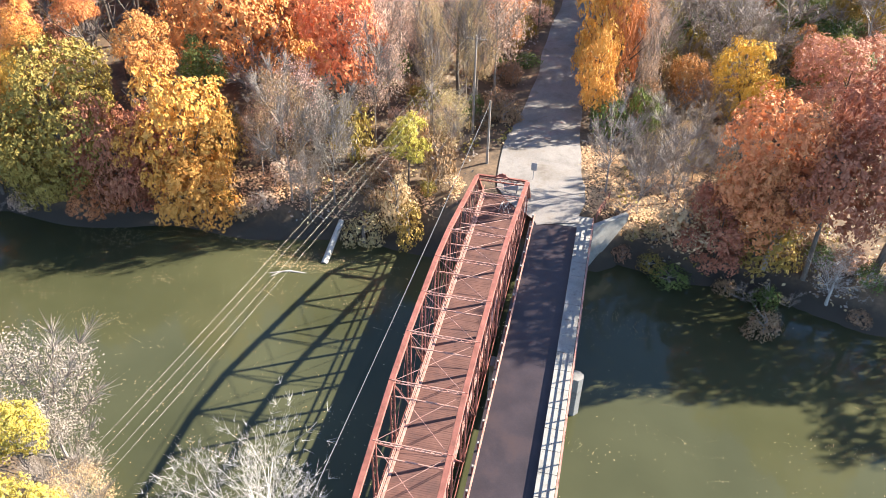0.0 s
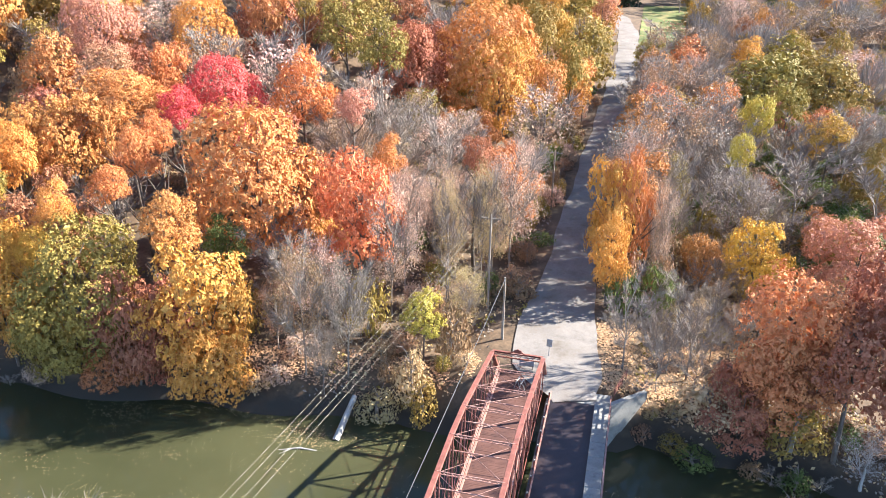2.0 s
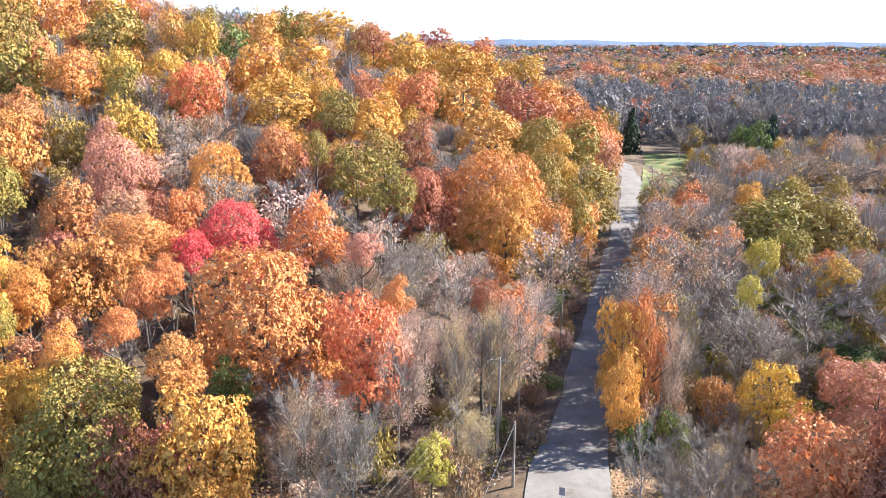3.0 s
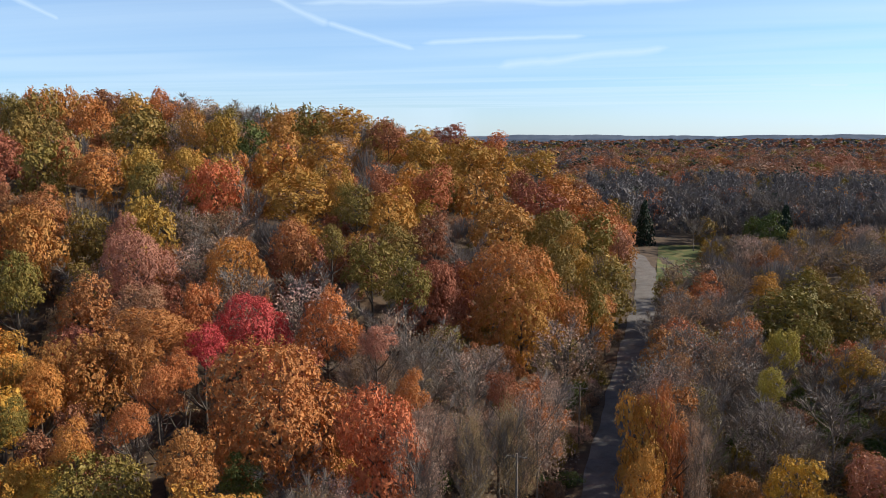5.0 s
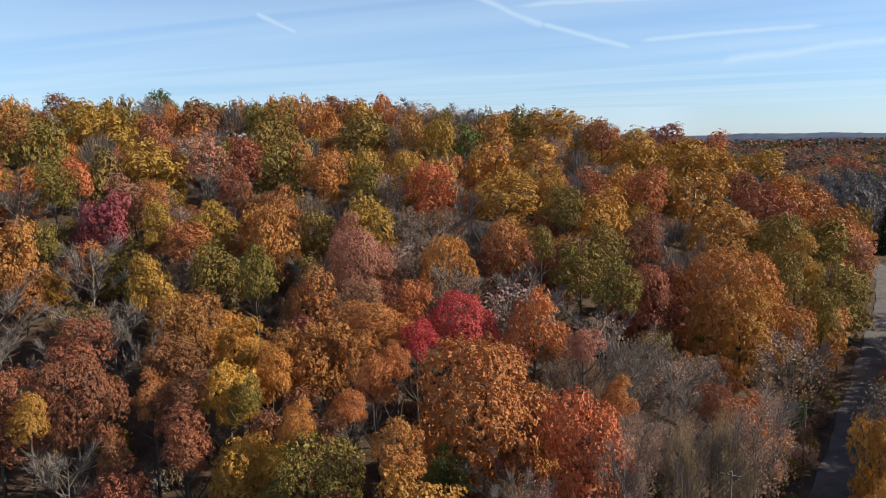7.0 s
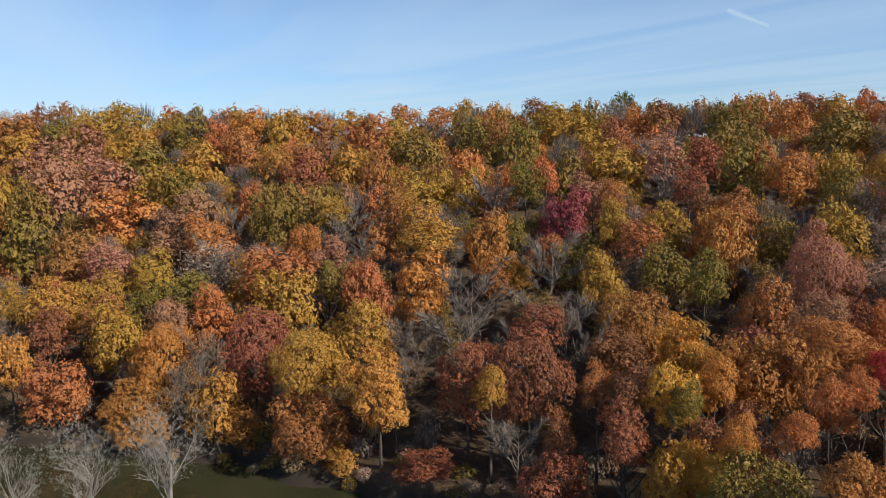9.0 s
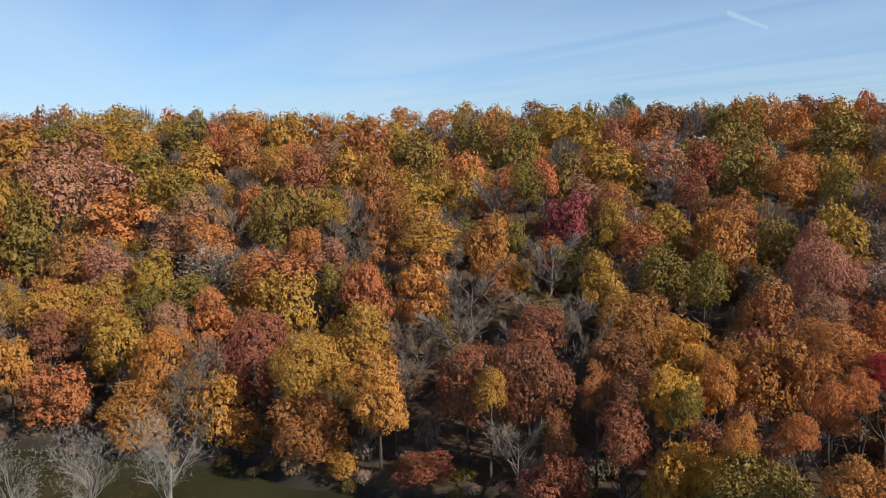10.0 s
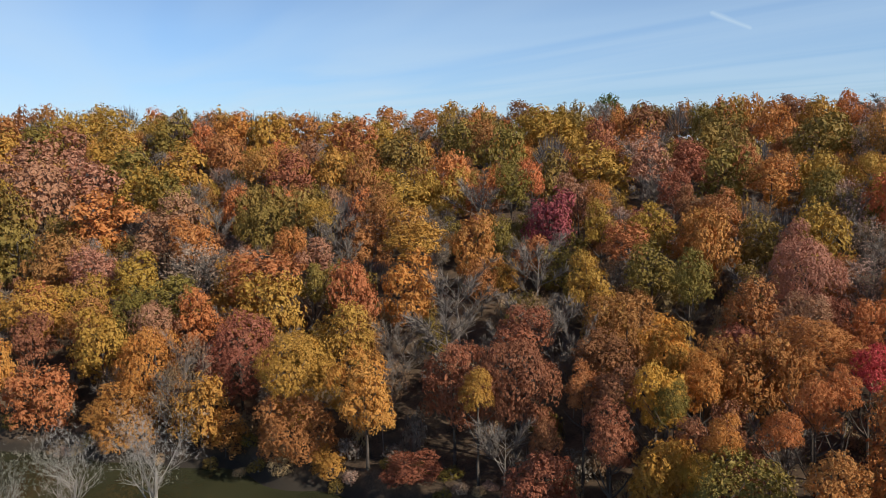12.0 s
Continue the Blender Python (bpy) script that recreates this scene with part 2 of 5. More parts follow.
GRASS = material("mown_grass", (0.06, 0.085, 0.02), (0.13, 0.15, 0.04), 0.25, 6, 0.95, 0.3, stain=(0.26, 0.2, 0.08), stain_scale=0.15)
SIGN_GREY = material("grey_sign_back", (0.22, 0.22, 0.23), (0.34, 0.34, 0.36), 3, 30, 0.5, 0.05, metal=0.5)


def water_material():
    m = bpy.data.materials.new("murky_river_water")
    m.use_nodes = True
    nt = m.node_tree
    b = nt.nodes["Principled BSDF"]
    geo = nt.nodes.new("ShaderNodeNewGeometry")
    silt = node(nt, "ShaderNodeTexNoise", Scale=0.06, Detail=4)
    nt.links.new(geo.outputs["Position"], silt.inputs["Vector"])
    nt.links.new(ramp(nt, [(0.35, (0.038, 0.040, 0.019)), (0.65, (0.058, 0.059, 0.029))], silt.outputs["Fac"]), b.inputs["Base Color"])
    b.inputs["Roughness"].default_value, b.inputs["IOR"].default_value = 0.06, 1.33
    ripple = node(nt, "ShaderNodeTexNoise", Scale=1.6, Detail=3)
    nt.links.new(geo.outputs["Position"], ripple.inputs["Vector"])
    bp = node(nt, "ShaderNodeBump", Strength=0.12, Distance=0.06)
    nt.links.new(ripple.outputs["Fac"], bp.inputs["Height"])
    nt.links.new(bp.outputs[0], b.inputs["Normal"])
    return m


WATER = water_material()

# ---- lie of the land ----
WATER_Z = -5.2
FAR_BANK = [(400, 40), (120, 52), (60, 60), (28, 62), (9, 65.5), (4.5, 67.3), (1.5, 65.5), (-13, 65), (-40, 62), (-62, 60), (-90, 50), (-125, 27), (-155, -4), (-172, -40), (-190, -150), (-220, -900)]
NEAR_BANK = [(400, 0), (60, 10), (10, 16), (-10, 20), (-17, 26.5), (-22, 25), (-30, 25.5), (-37, 32), (-60, 31), (-80, 24), (-98, 14), (-112, -2), (-125, -25), (-140, -120), (-170, -900)]
ROAD = [(-3.0, 60), (-5.2, 72), (-5.8, 92), (-6.0, 120), (-4.8, 180), (-3.7, 232), (-5.2, 276), (-9.5, 305), (-22, 335), (-45, 360)]


def signed_distance(line, x, y):
    """Distance from points to a polyline that runs from right to left; above 0 north of it."""
    best = np.full(np.shape(x), 1e9)
    side = np.zeros(np.shape(x))
    for (x0, y0), (x1, y1) in zip(line, line[1:]):
        dx, dy = x1 - x0, y1 - y0
        f = np.clip(((x - x0) * dx + (y - y0) * dy) / (dx * dx + dy * dy), 0, 1)
        ex, ey = x - x0 - f * dx, y - y0 - f * dy
        d = np.hypot(ex, ey)
        s = np.sign(ex * dy - ey * dx + 1e-9)
        near = d < best
        best, side = np.where(near, d, best), np.where(near, s, side)
    return best * side


def smooth(a, b, v):
    f = np.clip((v - a) / (b - a), 0, 1)
    return f * f * (3 - 2 * f)


def ground_height(x, y):
    """Height of the land, with the river's bed, the hill and the road's bank."""
    x, y = np.asarray(x, float), np.asarray(y, float)
    wob = 0.8 * np.sin(x * 0.31 + 0.7 * np.sin(y * 0.17)) + 0.6 * np.sin(y * 0.43 + x * 0.11)
    far, near = signed_distance(FAR_BANK, x, y) + wob, -signed_distance(NEAR_BANK, x, y) + wob
    d = np.maximum(far, near)
    land = -6.2 + 4.6 * smooth(-2, 4, d) + 0.5 * np.sin(x * 0.05) * np.sin(y * 0.06)
    edge = np.maximum(0, -x - 12)
    hill = 54 * np.tanh(0.31 * np.maximum(0, far - 8) / 54) * (1 - np.exp(-edge / 46)) * (1 - smooth(250, 440, y)) * (1 + 0.16 * smooth(150, 260, -x) * (1 - smooth(20, 150, y)))
    rolling = smooth(500, 2500, np.hypot(x, y)) * (6 + 5 * np.sin(x * 0.0021) + 5 * np.sin(y * 0.0017 + 1))
    land = land + np.where(far > 0, hill, 0) + rolling
    road = np.abs(signed_distance(ROAD, x, y))
    bank = (1 - smooth(4.5, 11, road)) * smooth(0.5, 3.0, far) * smooth(60, 64, y)
    land = land * (1 - bank) + -0.12 * bank
    yard = (1 - smooth(7, 9.5, np.abs(x + 6))) * smooth(65, 67.5, y) * (1 - smooth(76, 90, y))
    land = land * (1 - yard) + -0.12 * yard
    start = (1 - smooth(8, 13, np.abs(x + 5.5))) * (1 - smooth(16.5, 19, y)) * smooth(-140, -100, y)
    return land * (1 - start) + -0.12 * start


# ---- building helpers ----
def box(bm, centre, size, turn=0.0):
    m = Matrix.Translation(centre) @ Matrix.Rotation(turn, 4, "Z") @ Matrix.Diagonal((*size, 1))
    return bmesh.ops.create_cube(bm, size=1, matrix=m)["verts"]


def beam(bm, a, b, w, h):
    """A straight bar of w by h from a to b, its h side kept as upright as it can be."""
    a, b = Vector(a), Vector(b)
    d = (b - a).normalized()
    side = d.cross(Vector((0, 0, 1)))
    side = side.normalized() if side.length > 1e-4 else Vector((1, 0, 0))
    up = side.cross(d)
    m = Matrix((side, d, up)).transposed().to_4x4()
    m = Matrix.Translation((a + b) / 2) @ m @ Matrix.Diagonal((w, (b - a).length, h, 1))
    return bmesh.ops.create_cube(bm, size=1, matrix=m)["verts"]


def tube(bm, a, b, r0, r1, sides=6):
    a, b = Vector(a), Vector(b)
    q = (b - a).to_track_quat("Z", "Y").to_matrix().to_4x4()
    m = Matrix.Translation((a + b) / 2) @ q
    return bmesh.ops.create_cone(bm, cap_ends=True, segments=sides, radius1=r0, radius2=r1, depth=(b - a).length, matrix=m)["verts"]


def finish(bm, name, mat):
    me = bpy.data.meshes.new(name)
    bm.to_mesh(me)
    bm.free()
    me.materials.append(mat)
    return me


def part(name, bm, mat, parent, label=""):
    ob = new(name, finish(bm, name, mat))
    ob.parent = parent
    return tagged(ob, label)


def thing(name, bm, mat, label, category, kind="", group=""):
    return tagged(new(name, finish(bm, name, mat)), label, category, group, kind)


def root(name, at, label, category, group=""):
    ob = new(name)
    ob.location = at
    ob.empty_display_size = 0.3
    return tagged(ob, label, category, group)


def raw_mesh(name, verts, faces, mat, flat=True):
    me = bpy.data.meshes.new(name)
    me.from_pydata(verts if isinstance(verts, list) else verts.tolist(), [], faces if isinstance(faces, list) else faces.tolist())
    if not flat:
        me.polygons.foreach_set("use_smooth", np.ones(len(me.polygons), bool))
    me.materials.append(mat)
    return me


# ---- ground and river ----
def spread(inner, outer, n_in, n_out):
    mid = np.linspace(inner[0], inner[1], n_in)
    low = inner[0] - np.geomspace(6, inner[0] - outer[0], n_out)[::-1]
    high = inner[1] + np.geomspace(6, outer[1] - inner[1], n_out)
    return np.concatenate([low, mid, high])


gx, gy = spread((-210, 60), (-4600, 4600), 136, 40), spread((-30, 140), (-4600, 4600), 100, 44)
GX, GY = np.meshgrid(gx, gy)
GZ = ground_height(GX, GY)
nx, ny = len(gx), len(gy)
ij = np.arange(nx * ny).reshape(ny, nx)
quads = np.stack([ij[:-1, :-1], ij[:-1, 1:], ij[1:, 1:], ij[1:, :-1]], -1).reshape(-1, 4)
ground = new("ground", raw_mesh("ground", np.stack([GX, GY, GZ], -1).reshape(-1, 3), quads, LITTER, flat=False))
tagged(ground, "brown leaf-littered woodland ground with a wooded hill", "ground", kind="structure")

bm = bmesh.new()
bmesh.ops.create_grid(bm, x_segments=1, y_segments=1, size=1, matrix=pose(-90, -330, WATER_Z) @ Matrix.Diagonal((520, 430, 1, 1)))
thing("water", bm, WATER, "murky olive-green river water with drifting leaves", "water", "structure")


def ribbon(name, line, widths, z, mat, label, category, step=2.0):
    """A sheet that lies along a line, a little above the land."""
    pts = np.array(line, float)
    s = np.concatenate([[0], np.cumsum(np.hypot(*np.diff(pts, axis=0).T))])
    u = np.arange(0, s[-1], step)
    x, y = np.interp(u, s, pts[:, 0]), np.interp(u, s, pts[:, 1])
    k = np.ones(9) / 9
    x, y = (np.convolve(np.pad(v, 4, mode="reflect", reflect_type="odd"), k, "valid") for v in (x, y))
    dx, dy = np.gradient(x), np.gradient(y)
    ln = np.hypot(dx, dy)
    nxv, nyv = dy / ln, -dx / ln
    w = np.interp(u, *zip(*widths)) / 2
    rows = []
    for f in (-1, -0.5, 0, 0.5, 1):
        jag = (0.22 * np.sin(u * 0.21 + 2 * f) + 0.12 * np.sin(u * 0.53 + f)) * (abs(f) == 1)
        px, py = x + nxv * (w * f + jag * f), y + nyv * (w * f + jag * f)
        rows.append(np.stack([px, py, np.full(len(u), z + 0.06 * (1 - f * f))], -1))
    v = np.stack(rows, 1)
    n = len(u)
    idx = np.arange(n * 5).reshape(n, 5)
    q = np.stack([idx[:-1, :-1], idx[:-1, 1:], idx[1:, 1:], idx[1:, :-1]], -1).reshape(-1, 4)
    ob = new(name, raw_mesh(name, v.reshape(-1, 3), q, mat, flat=False))
    return tagged(ob, label, category, kind="structure")


ribbon("road", [(-2.75, 65.03), (-2.78, 66.6), (-4.4, 69.5), (-5.6, 72.5), (-5.6, 78), (-6.0, 92)] + ROAD[3:], [(0, 4.4), (1.2, 4.6), (3.5, 7.6), (7, 9.6), (14, 8.8), (27, 6.4), (55, 5.6), (115, 6.0), (170, 6.4), (400, 6.8)], 0.0, GRAVEL, "pale grey gravel road with tree shadows", "road", step=1.0)


# ---- the old truss bridge ----
X_LEFT, X_RIGHT = -10.88, -5.93
PANEL, MID = 4.37, 43.75
NODES = [MID + PANEL * j for j in range(-5, 6)]


def chord_z(j):
    return (7.2, 7.2, 6.75, 5.85, 4.9, 3.95)[abs(j)]


truss = root("truss_bridge", (-8.4, MID, 0), "old red steel truss bridge with a brown plank deck", "bridge")


def local(bm):
    bmesh.ops.translate(bm, verts=bm.verts, vec=(8.4, -MID, 0))
    return bm


def laced(bm, a, b, gap, leg, across):
    """Two thin channels joined by zigzag lacing. across: the way from one to the other."""
    a, b, s = Vector(a), Vector(b), Vector(across).normalized() * gap / 2
    for k in (-1, 1):
        beam(bm, a + s * k, b + s * k, leg, leg)
    n = max(3, int((b - a).length / (gap * 1.3)))
    for i in range(n):
        p, q = a.lerp(b, i / n), a.lerp(b, (i + 1) / n)
        k = 1 if i % 2 else -1
        beam(bm, p + s * k, q - s * k, 0.03, 0.03)


for x in (X_LEFT, X_RIGHT):
    inward = 1 if x == X_LEFT else -1
    for j in range(-5, 5):
        bm = bmesh.new()
        beam(bm, (x, NODES[j + 5], chord_z(j)), (x, NODES[j + 6], chord_z(j + 1)), 0.40, 0.28)
        bmesh.ops.bevel(bm, geom=list(bm.edges), offset=0.02, segments=1, affect="EDGES")
        part("top_chord", local(bm), RED_PAINT, truss, "faded pinkish red riveted top chord")
    bm = bmesh.new()
    for s in (-0.12, 0.12):
        beam(bm, (x + s, NODES[0] - 3.9, -0.25), (x + s, NODES[-1] + 3.6, -0.25), 0.05, 0.18)
    part("bottom_chord", local(bm), RED_PAINT, truss)
    for j, e in ((-5, -3.9), (5, 3.6)):
        bm = bmesh.new()
        beam(bm, (x, NODES[j + 5], chord_z(j)), (x, NODES[j + 5] + e, -0.2), 0.36, 0.26)
        part("end_post", local(bm), RED_PAINT, truss)
    for j in range(-5, 6):
        bm = bmesh.new()
        y = NODES[j + 5]
        laced(bm, (x, y, -0.2), (x, y, chord_z(j) - 0.1), 0.28, 0.10, (1, 0, 0))
        box(bm, (x, y, chord_z(j) - 0.18), (0.44, 0.5, 0.3))
        part("upright", local(bm), RED_PAINT, truss)
    for j in range(-5, 5):
        y0, y1 = NODES[j + 5], NODES[j + 6]
        up = (y0, y1) if j < 0 else (y1, y0)
        z = chord_z(j) if j < 0 else chord_z(j + 1)
        for s in (-0.09, 0.09):
            bm = bmesh.new()
            tube(bm, (x + s, up[0], z - 0.1), (x + s, up[1], -0.25), 0.028, 0.028, 5)
            part("diagonal_rod", local(bm), RED_PAINT, truss)
        if -3 < j < 2:
            bm = bmesh.new()
            z2 = chord_z(j + 1) if j < 0 else chord_z(j)
            tube(bm, (x, up[1], z2 - 0.1), (x, up[0], -0.25), 0.018, 0.018, 5)
            part("counter_rod", local(bm), RED_PAINT, truss)
    for z in (0.55, 1.05) if x == X_LEFT else ():
        bm = bmesh.new()
        beam(bm, (x + 0.3 * inward, NODES[0] - 3, z), (x + 0.3 * inward, NODES[-1] + 3, z), 0.06, 0.13)
        part("side_rail", local(bm), PALE_RED, truss, "sun-bleached lattice side rail")
for j in range(-5, 6):
    y, z = NODES[j + 5], chord_z(j)
    bm = bmesh.new()
    laced(bm, (X_LEFT, y, z + 0.02), (X_RIGHT, y, z + 0.02), 0.24, 0.055, (0, 0, 1))
    part("top_strut", local(bm), PALE_RED, truss, "sun-bleached laced strut between the chords")
    if abs(j) < 4:
        bm = bmesh.new()
        beam(bm, (X_LEFT, y + 0.02, z - 1.45), (X_RIGHT, y + 0.02, z - 1.45), 0.07, 0.09)
        part("sway_strut", local(bm), PALE_RED, truss)
    bm = bmesh.new()
    beam(bm, (X_LEFT - 0.1, y, -0.5), (X_RIGHT + 0.1, y, -0.5), 0.2, 0.55)
    part("floor_beam", local(bm), RED_PAINT, truss)
    if j < 5:
        for s in (0, 1):
            bm = bmesh.new()
            a, b = ((X_LEFT, X_RIGHT), (X_RIGHT, X_LEFT))[s]
            tube(bm, (a, y, z - 0.04), (b, NODES[j + 6], chord_z(j + 1) - 0.04), 0.022, 0.022, 5)
            part("lateral_rod", local(bm), PALE_RED, truss)
for j in (-5, 5):
    y, z, out = NODES[j + 5], chord_z(j), (1 if j > 0 else -1)
    bm = bmesh.new()
    beam(bm, (X_LEFT, y + 0.1 * out, z + 0.1), (X_RIGHT, y + 0.1 * out, z + 0.1), 0.3, 0.12)
    beam(bm, (X_LEFT, y + 0.5 * out, z - 0.7), (X_RIGHT, y + 0.5 * out, z - 0.7), 0.12, 0.1)
    for i in range(8):
        xa, xb = X_LEFT + (X_RIGHT - X_LEFT) * i / 8, X_LEFT + (X_RIGHT - X_LEFT) * (i + 1) / 8
        za, zb = (z + 0.05, z - 0.65) if i % 2 else (z - 0.65, z + 0.05)
        beam(bm, (xa, y + 0.3 * out, za), (xb, y + 0.3 * out, zb), 0.05, 0.05)
    part("portal", local(bm), RED_PAINT, truss, "latticed red portal frame")
    bm = bmesh.new()
    for i in range(14):
        f = i / 14 - 0.5
        f2 = (i + 1) / 14 - 0.5
        h = lambda v: 0.16 + 0.5 * max(0, 1 - abs(v) * 5) ** 1.5
        beam(bm, (-8.4 + f * 4.4, y, z + h(f)), (-8.4 + f2 * 4.4, y, z + h(f2)), 0.1, 0.1)
    box(bm, (-8.4, y, z + 0.42), (0.7, 0.09, 0.36))
    part("cresting", local(bm), RED_PAINT, truss, "peaked iron cresting over the portal")
for i, x in enumerate((-10.1, -9.2, -8.4, -7.6, -6.7)):
    bm = bmesh.new()
    beam(bm, (x, NODES[0] - 3.6, -0.3), (x, NODES[-1] + 3.3, -0.3), 0.12, 0.3)
    part("stringer", local(bm), RED_PAINT, truss)
rng = np.random.default_rng(4)
v, f = [], []
for i in range(265):
    y = NODES[0] - 3.3 + i * 0.19
    t, dz = 0.178, rng.normal(0, 0.004)
    x0, x1 = -10.42 + rng.normal(0, 0.015), -6.55 + rng.normal(0, 0.015)
    n = len(v)
    v += [(x + 8.4, yy - MID, z) for z in (-0.14 + dz, -0.04 + dz) for x, yy in ((x0, y), (x1, y), (x1, y + t), (x0, y + t))]
    f += [(n, n + 3, n + 2, n + 1), (n + 4, n + 5, n + 6, n + 7), (n, n + 1, n + 5, n + 4), (n + 1, n + 2, n + 6, n + 5), (n + 2, n + 3, n + 7, n + 6), (n + 3, n, n + 4, n + 7)]
planks = new("planking", raw_mesh("planking", v, f, PLANK))
planks.parent = truss
tagged(planks, "narrow reddish brown deck planks laid crosswise", kind="stuff")
for x in (-10.5, -6.45):
    bm = bmesh.new()
    beam(bm, (x, NODES[0] - 3.3, 0.02), (x, NODES[-1] + 3.2, 0.02), 0.18, 0.16)
    part("kerb_timber", local(bm), PALE_RED, truss, "bleached timber kerb")

# ---- the road bridge beside it ----
Y0, Y1 = 17.0, 65.0
bridge = root("road_bridge", (-2.2, 41, 0), "low steel-decked road bridge with a concrete footway", "bridge")


def here(bm):
    bmesh.ops.translate(bm, verts=bm.verts, vec=(2.2, -41, 0))
    return bm


bm = bmesh.new()
box(bm, (-2.925, (Y0 + Y1) / 2, -0.14), (4.65, Y1 - Y0, 0.2))
part("deck", here(bm), GRATING, bridge, "dark worn steel deck")
for x in (-4.7, -3.4, -2.1, -0.8):
    bm = bmesh.new()
    beam(bm, (x, Y0, -0.62), (x, Y1, -0.62), 0.25, 0.8)
    part("girder", here(bm), RED_PAINT, bridge)
slab_n = 24
bm = bmesh.new()
length = (Y1 - Y0) / slab_n
vs = box(bm, (0, 0, 0), (1.36, length - 0.02, 0.42))
bmesh.ops.bevel(bm, geom=[e for e in bm.edges], offset=0.02, segments=1, affect="EDGES")
slab = finish(bm, "footway_slab", CONCRETE)
for i in range(slab_n):
    ob = new("footway_slab", slab)
    ob.location = (0.06 + 2.2, Y0 + length * (i + 0.5) - 41, 0.1)
    ob.parent = bridge
bm = bmesh.new()
beam(bm, (0.86, Y0, 0.0), (0.86, Y1, 0.0), 0.16, 0.6)
part("edge_beam", here(bm), PALE_RED, bridge)
for z in (0.68, 1.02, 1.36):
    bm = bmesh.new()
    beam(bm, (0.84, Y0, z), (0.84, Y1, z), 0.07, 0.09)
    part("rail", here(bm), PALE_RED, bridge, "bleached red handrail")
bm = bmesh.new()
beam(bm, (0, 0, 0), (0, 0, 1.2), 0.09, 0.09)
post = finish(bm, "rail_post", RED_PAINT)
for i in range(24):
    ob = new("rail_post", post)
    ob.location = (0.86 + 2.2, Y0 + 0.55 + i * 2.05 - 41, 0.2)
    ob.parent = bridge
for z, h in ((0.72, 0.3),):
    bm = bmesh.new()
    for s, (dz, dx) in enumerate(((0.1, 0.0), (0.0, 0.05), (-0.1, 0.0))):
        beam(bm, (-4.86 + dx, Y0, z + dz), (-4.86 + dx, Y1, z + dz), 0.06, 0.11)
    part("guard_rail", here(bm), PALE_RED, bridge, "pinkish ribbed steel guard rail")
bm = bmesh.new()
box(bm, (0, 0, 0.2), (0.12, 0.14, 1.1))
post = finish(bm, "guard_post", RED_PAINT)
bm = bmesh.new()
box(bm, (0, 0, 0), (0.13, 0.15, 0.12))
cap = finish(bm, "post_cap", CONCRETE)
for i in range(24):
    ob = new("guard_post", post)
    ob.location = (-5.0 + 2.2, Y0 + 0.6 + i * 2.05 - 41, 0.1)
    ob.parent = bridge
    c = new("post_cap", cap)
    c.location = (0, 0, 0.78)
    c.parent = ob
for y in (46.0,):
    bm = bmesh.new()
    box(bm, (-2.0, y, -3.3), (7.6, 1.1, 4.6))
    bmesh.ops.bevel(bm, geom=[e for e in bm.edges if abs((e.verts[0].co - e.verts[1].co).z) > 1 and e.verts[0].co.x > 0], offset=0.35, segments=1, affect="EDGES")
    thing("bridge_pier", bm, CONCRETE, "pale concrete river pier under the road bridge", "pier")


def concrete(name, label, parts, category="abutment"):
    bm = bmesh.new()
    for centre, size, turn in parts:
        box(bm, centre, size, turn)
    bmesh.ops.bevel(bm, geom=list(bm.edges), offset=0.03, segments=1, affect="EDGES")
    return thing(name, bm, CONCRETE, label, category)


concrete("truss_abutment", "weathered concrete abutment under the truss bridge", [((-8.4, 70.3, -3.3), (6.6, 2.4, 5.6), 0)])
concrete("truss_abutment", "weathered concrete abutment on the near bank", [((-8.4, 16.9, -3.3), (6.6, 2.4, 5.6), 0)])
concrete("road_abutment", "weathered concrete abutment under the road bridge", [((-2.1, 66.1, -3.2), (5.8, 2.0, 6.2), 0)])
concrete("road_abutment", "weathered concrete abutment on the near bank", [((-2.1, 15.9, -3.2), (5.8, 2.0, 6.2), 0)])
bm = bmesh.new()
near_end, far_end = Vector((1.0, 65.2, 0.12)), Vector((4.3, 68.4, 0.05))
back = Vector((-0.36, 0.36, 0))
corners = [near_end, near_end - Vector((0, 0, 5.4)), far_end - Vector((0, 0, 0.9)), far_end]
rows = [[bm.verts.new(p + q) for p in corners] for q in (Vector((0, 0, 0)), back)]
bm.faces.new(rows[0])
bm.faces.new(rows[1][::-1])
for i in range(4):
    bm.faces.new((rows[0][i], rows[1][i], rows[1][(i + 1) % 4], rows[0][(i + 1) % 4]))
bmesh.ops.recalc_face_normals(bm, faces=bm.faces)
bmesh.ops.bevel(bm, geom=list(bm.edges), offset=0.03, segments=1, affect="EDGES")
thing("wing_wall", bm, CONCRETE, "pale weathered concrete wing wall sloping down the bank", "wall")


